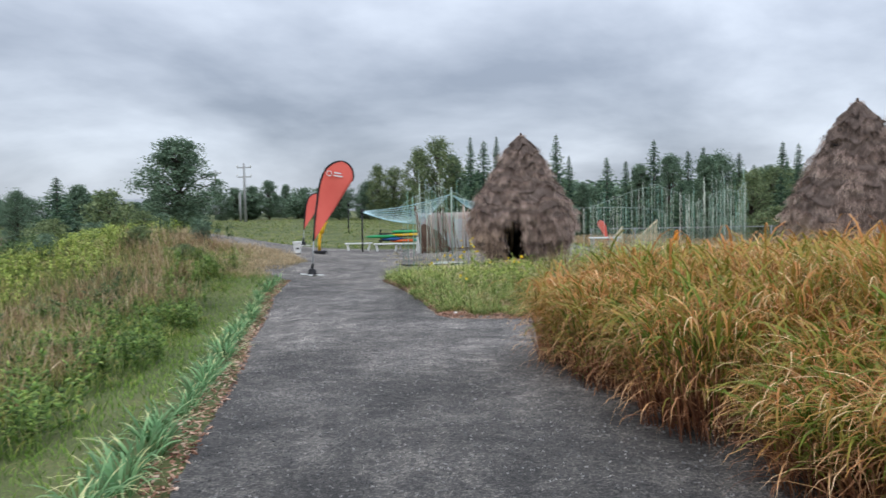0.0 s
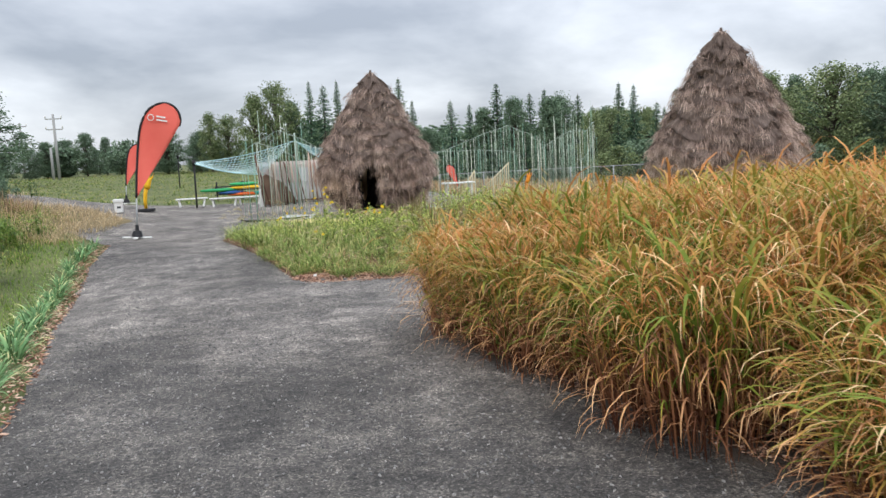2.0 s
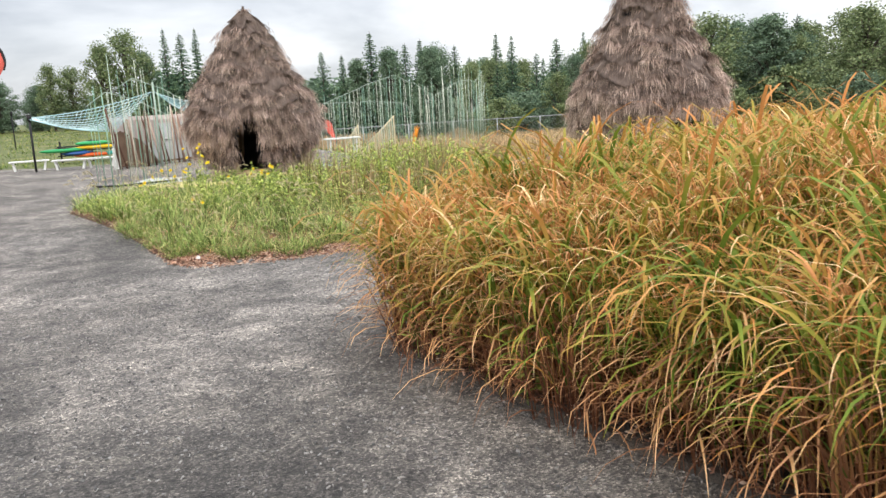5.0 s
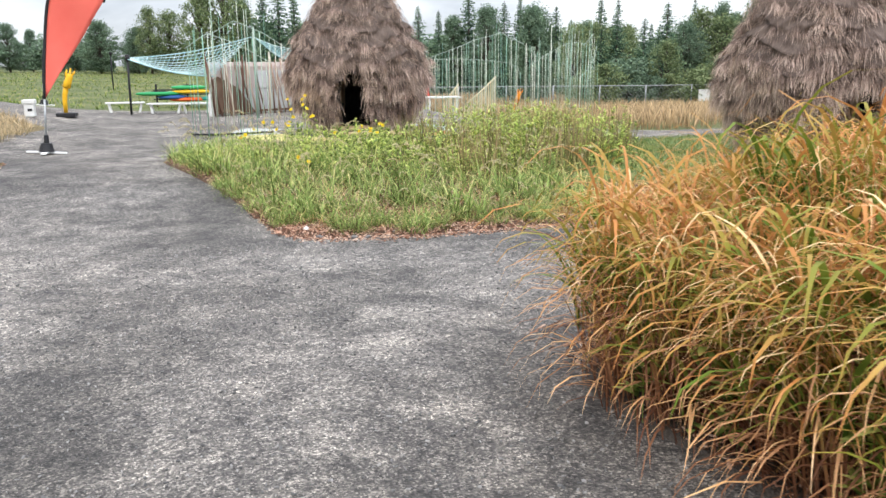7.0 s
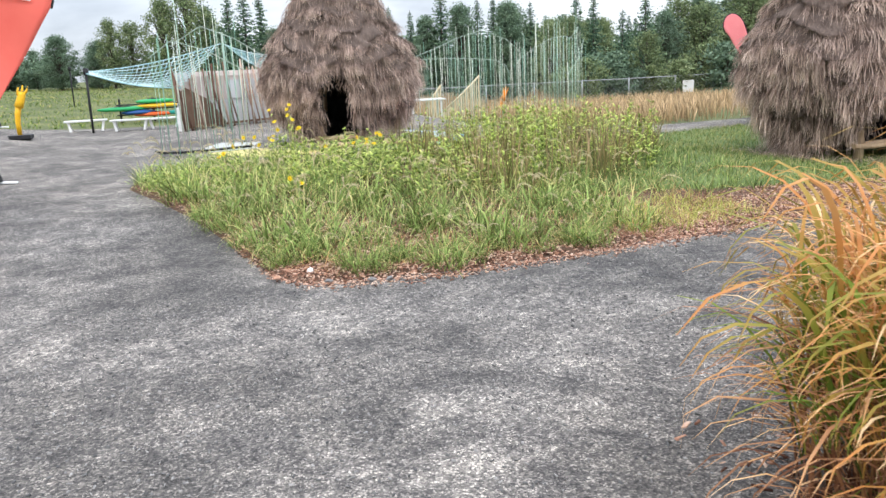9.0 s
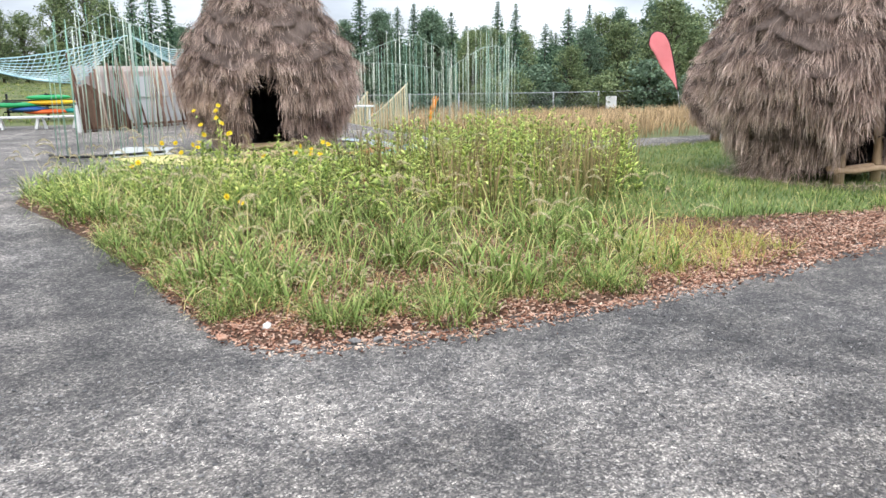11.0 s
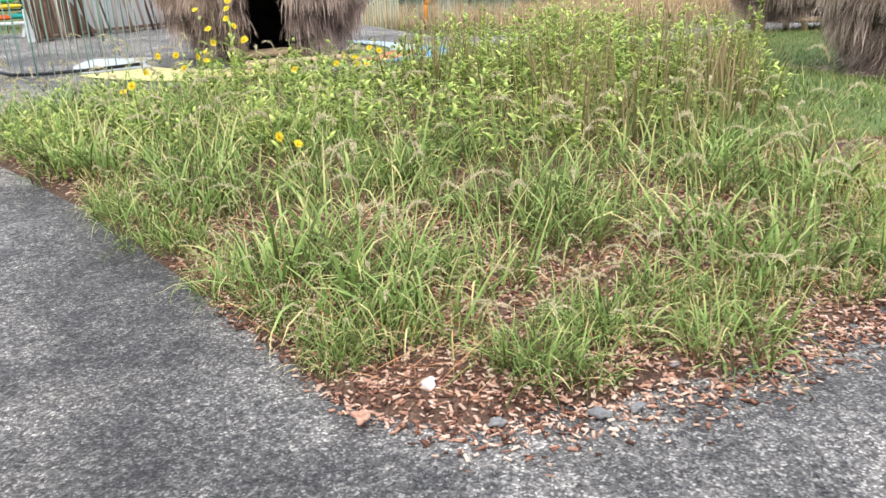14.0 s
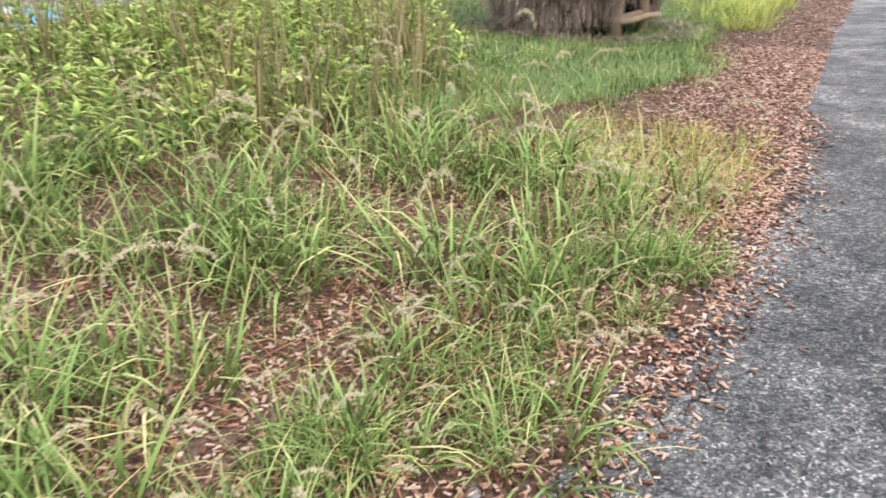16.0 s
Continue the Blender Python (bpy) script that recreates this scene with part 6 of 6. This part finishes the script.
st = thing("traffic_sign", (28.6, 41.2, ground_at(28.6, 41.2)), "small round red road sign with a white bar", "sign")
part("sign_post", tube([(0, 0, -0.05), (0, 0, 0.75)], 0.025, 6), GREY_METAL, st)
bm = bmesh.new()
bmesh.ops.create_cone(bm, cap_ends=True, segments=20, radius1=0.22, radius2=0.22, depth=0.03, matrix=Matrix.Translation((0, -0.04, 0.72)) @ pose(0, 0, 0, 90, 0, 0))
part("disc", bm, RED, st)
part("bar", box((0.28, 0.01, 0.08), (0, -0.062, 0.72), 0.002), WHITE, st)


GREY_POLE = surface("grey_weathered_pole", [(0.3, (0.25, 0.25, 0.25)), (0.7, (0.4, 0.4, 0.39))], 4, 40, stretch=(1, 1, 0.2))


def utility_pole(x, y, tall, arms):
    z = ground_at(x, y)
    u = thing("utility_pole", (x, y, z), "grey wooden utility pole with cross-arms", "pole", "utility poles")
    part("shaft", tube([(0, 0, -0.2), (0, 0, tall)], 0.14, 8, 0.7), GREY_POLE, u)
    for k in range(arms):
        part("cross_arm", box((1.3, 0.08, 0.09), (0, 0, tall - 0.4 - 0.9 * k), 0.01), GREY_POLE, u)
        for dx in (-0.65, 0.65):
            part("insulator", tube([(dx, 0, tall - 0.36 - 0.9 * k), (dx, 0, tall - 0.12 - 0.9 * k)], 0.06, 6), WHITE, u)


utility_pole(-19.0, 75.0, 5.6, 2)
utility_pole(-20.0, 77.0, 2.8, 0)
utility_pole(-27.6, 95.0, 6.0, 1)
bd = thing("distant_building", (-46.0, 120.0, ground_at(-46, 120)), "low white building far beyond the meadow", "building")
part("wall", box((9, 6, 2.2), (0, 0, 1.1), 0.02), WHITE, bd)
rf = bmesh.new()
bmesh.ops.create_cone(rf, cap_ends=True, segments=4, radius1=6.6, radius2=4.4, depth=0.9, matrix=Matrix.Translation((0, 0, 2.66)) @ pose(0, 0, 0, 0, 0, 45) @ Matrix.Diagonal((1, 0.75, 1, 1)))
part("roof", rf, GREY_METAL, bd)
pl = thing("lumber_pile", (-22.5, 41.0, ground_at(-22.5, 41)), "pile of weathered planks lying in the meadow", "lumber")
for k in range(6):
    part("plank", box((2.4, 0.22, 0.09), (0.1 * (k % 3), 0.26 * (k % 3), 0.3 + 0.1 * (k // 3)), 0.01, pose(0, 0, 0, 0, 0, 3 * k - 6)), POLE_WOOD, pl)
for sx in (-0.8, 0.8):
    part("bearer", box((0.15, 0.8, 0.26), (sx, 0.25, 0.13), 0.01), POLE_WOOD, pl)

# bare soil on the mound's flank
rng = np.random.RandomState(91)
th = np.linspace(0, 2 * np.pi, 40, endpoint=False)
rings_v = []
for q, rr in enumerate(np.linspace(0, 1, 9)):
    x = -6.0 + rr * (1.6 + 0.25 * np.sin(3 * th)) * np.cos(th) + rr * 0.4 * np.sin(th)
    y = 23.2 + rr * (3.0 + 0.3 * np.sin(5 * th)) * np.sin(th)
    rings_v.append(np.stack([x, y, land(x, y) + (0.03 if rr < 0.95 else -0.05)], 1))
v = np.concatenate(rings_v)
i = np.arange(8)[:, None] * 40 + np.arange(40)[None]
j = np.arange(8)[:, None] * 40 + (np.arange(40)[None] + 1) % 40
f = np.stack([i, i + 40, j + 40, j], -1).reshape(-1, 4)
SOIL = surface("bare_soil", [(0.3, (0.13, 0.1, 0.05)), (0.7, (0.24, 0.185, 0.1))], 1.5, 40, bump=0.7, dist=0.03)
tagged(new("soil_patch", mesh_from("soil_patch", v, f, SOIL)), "bare red-brown soil on the mound's flank", "soil", kind="structure")

mg = scatter(rng, 5000, -13, -4.4, 19.3, 30, lambda x, y: (outside_plaza(x, y) & (x < path_left(np.minimum(y, 19.5)) - 0.5)) | (((x + 6) / 1.7) ** 2 + ((y - 23.2) / 3.1) ** 2 < 1))
mg, az = tufted(rng, mg, 6, 0.08)
n = len(mg)
stuff("mound_grass", [blades(rng, mg, rng.uniform(0.08, 0.3, n), az, rng.uniform(0.1, 0.7, n), rng.uniform(0.1, 1.2, n), rng.uniform(0.006, 0.014, n), 3)], SEED_HEAD, "short dry tan grass on the low mound", "grass")

# leafy weeds at the front of the tall grass
for k, (x, y, hg) in enumerate(((1.3, 8.3, 0.75), (1.42, 7.7, 0.6), (1.22, 8.8, 0.7))):
    r = np.random.RandomState(200 + k)
    wp = thing("weed", (x, y, ground_at(x, y) + 0.02), "leafy green weed growing in the tall grass", "plant", "leafy weeds")
    part("leaves", merged("weed_leaves", forb_set(r, np.concatenate([r.normal(0, 0.07, (7, 2)), np.zeros((7, 1))], 1), hg, 0.13, 16), FORB), None, wp)
# low shrubs on the mound
rng = np.random.RandomState(301)
for x, y, hg in ((-7.6, 24.5, 0.7), (-8.6, 22.0, 0.6), (-9.6, 25.0, 0.8), (-10.5, 20.5, 0.7), (-11.5, 23.0, 0.9), (-7.0, 20.8, 0.5), (-13.0, 19.0, 0.8), (-14.5, 24.0, 1.1), (-12.5, 28.0, 1.0), (-16.5, 21.0, 0.9), (-15.5, 30.0, 1.4), (-18.5, 27.0, 1.2)):
    plant("bush1" if rng.rand() < 0.6 else "bush0", x, y, hg, 1.1)
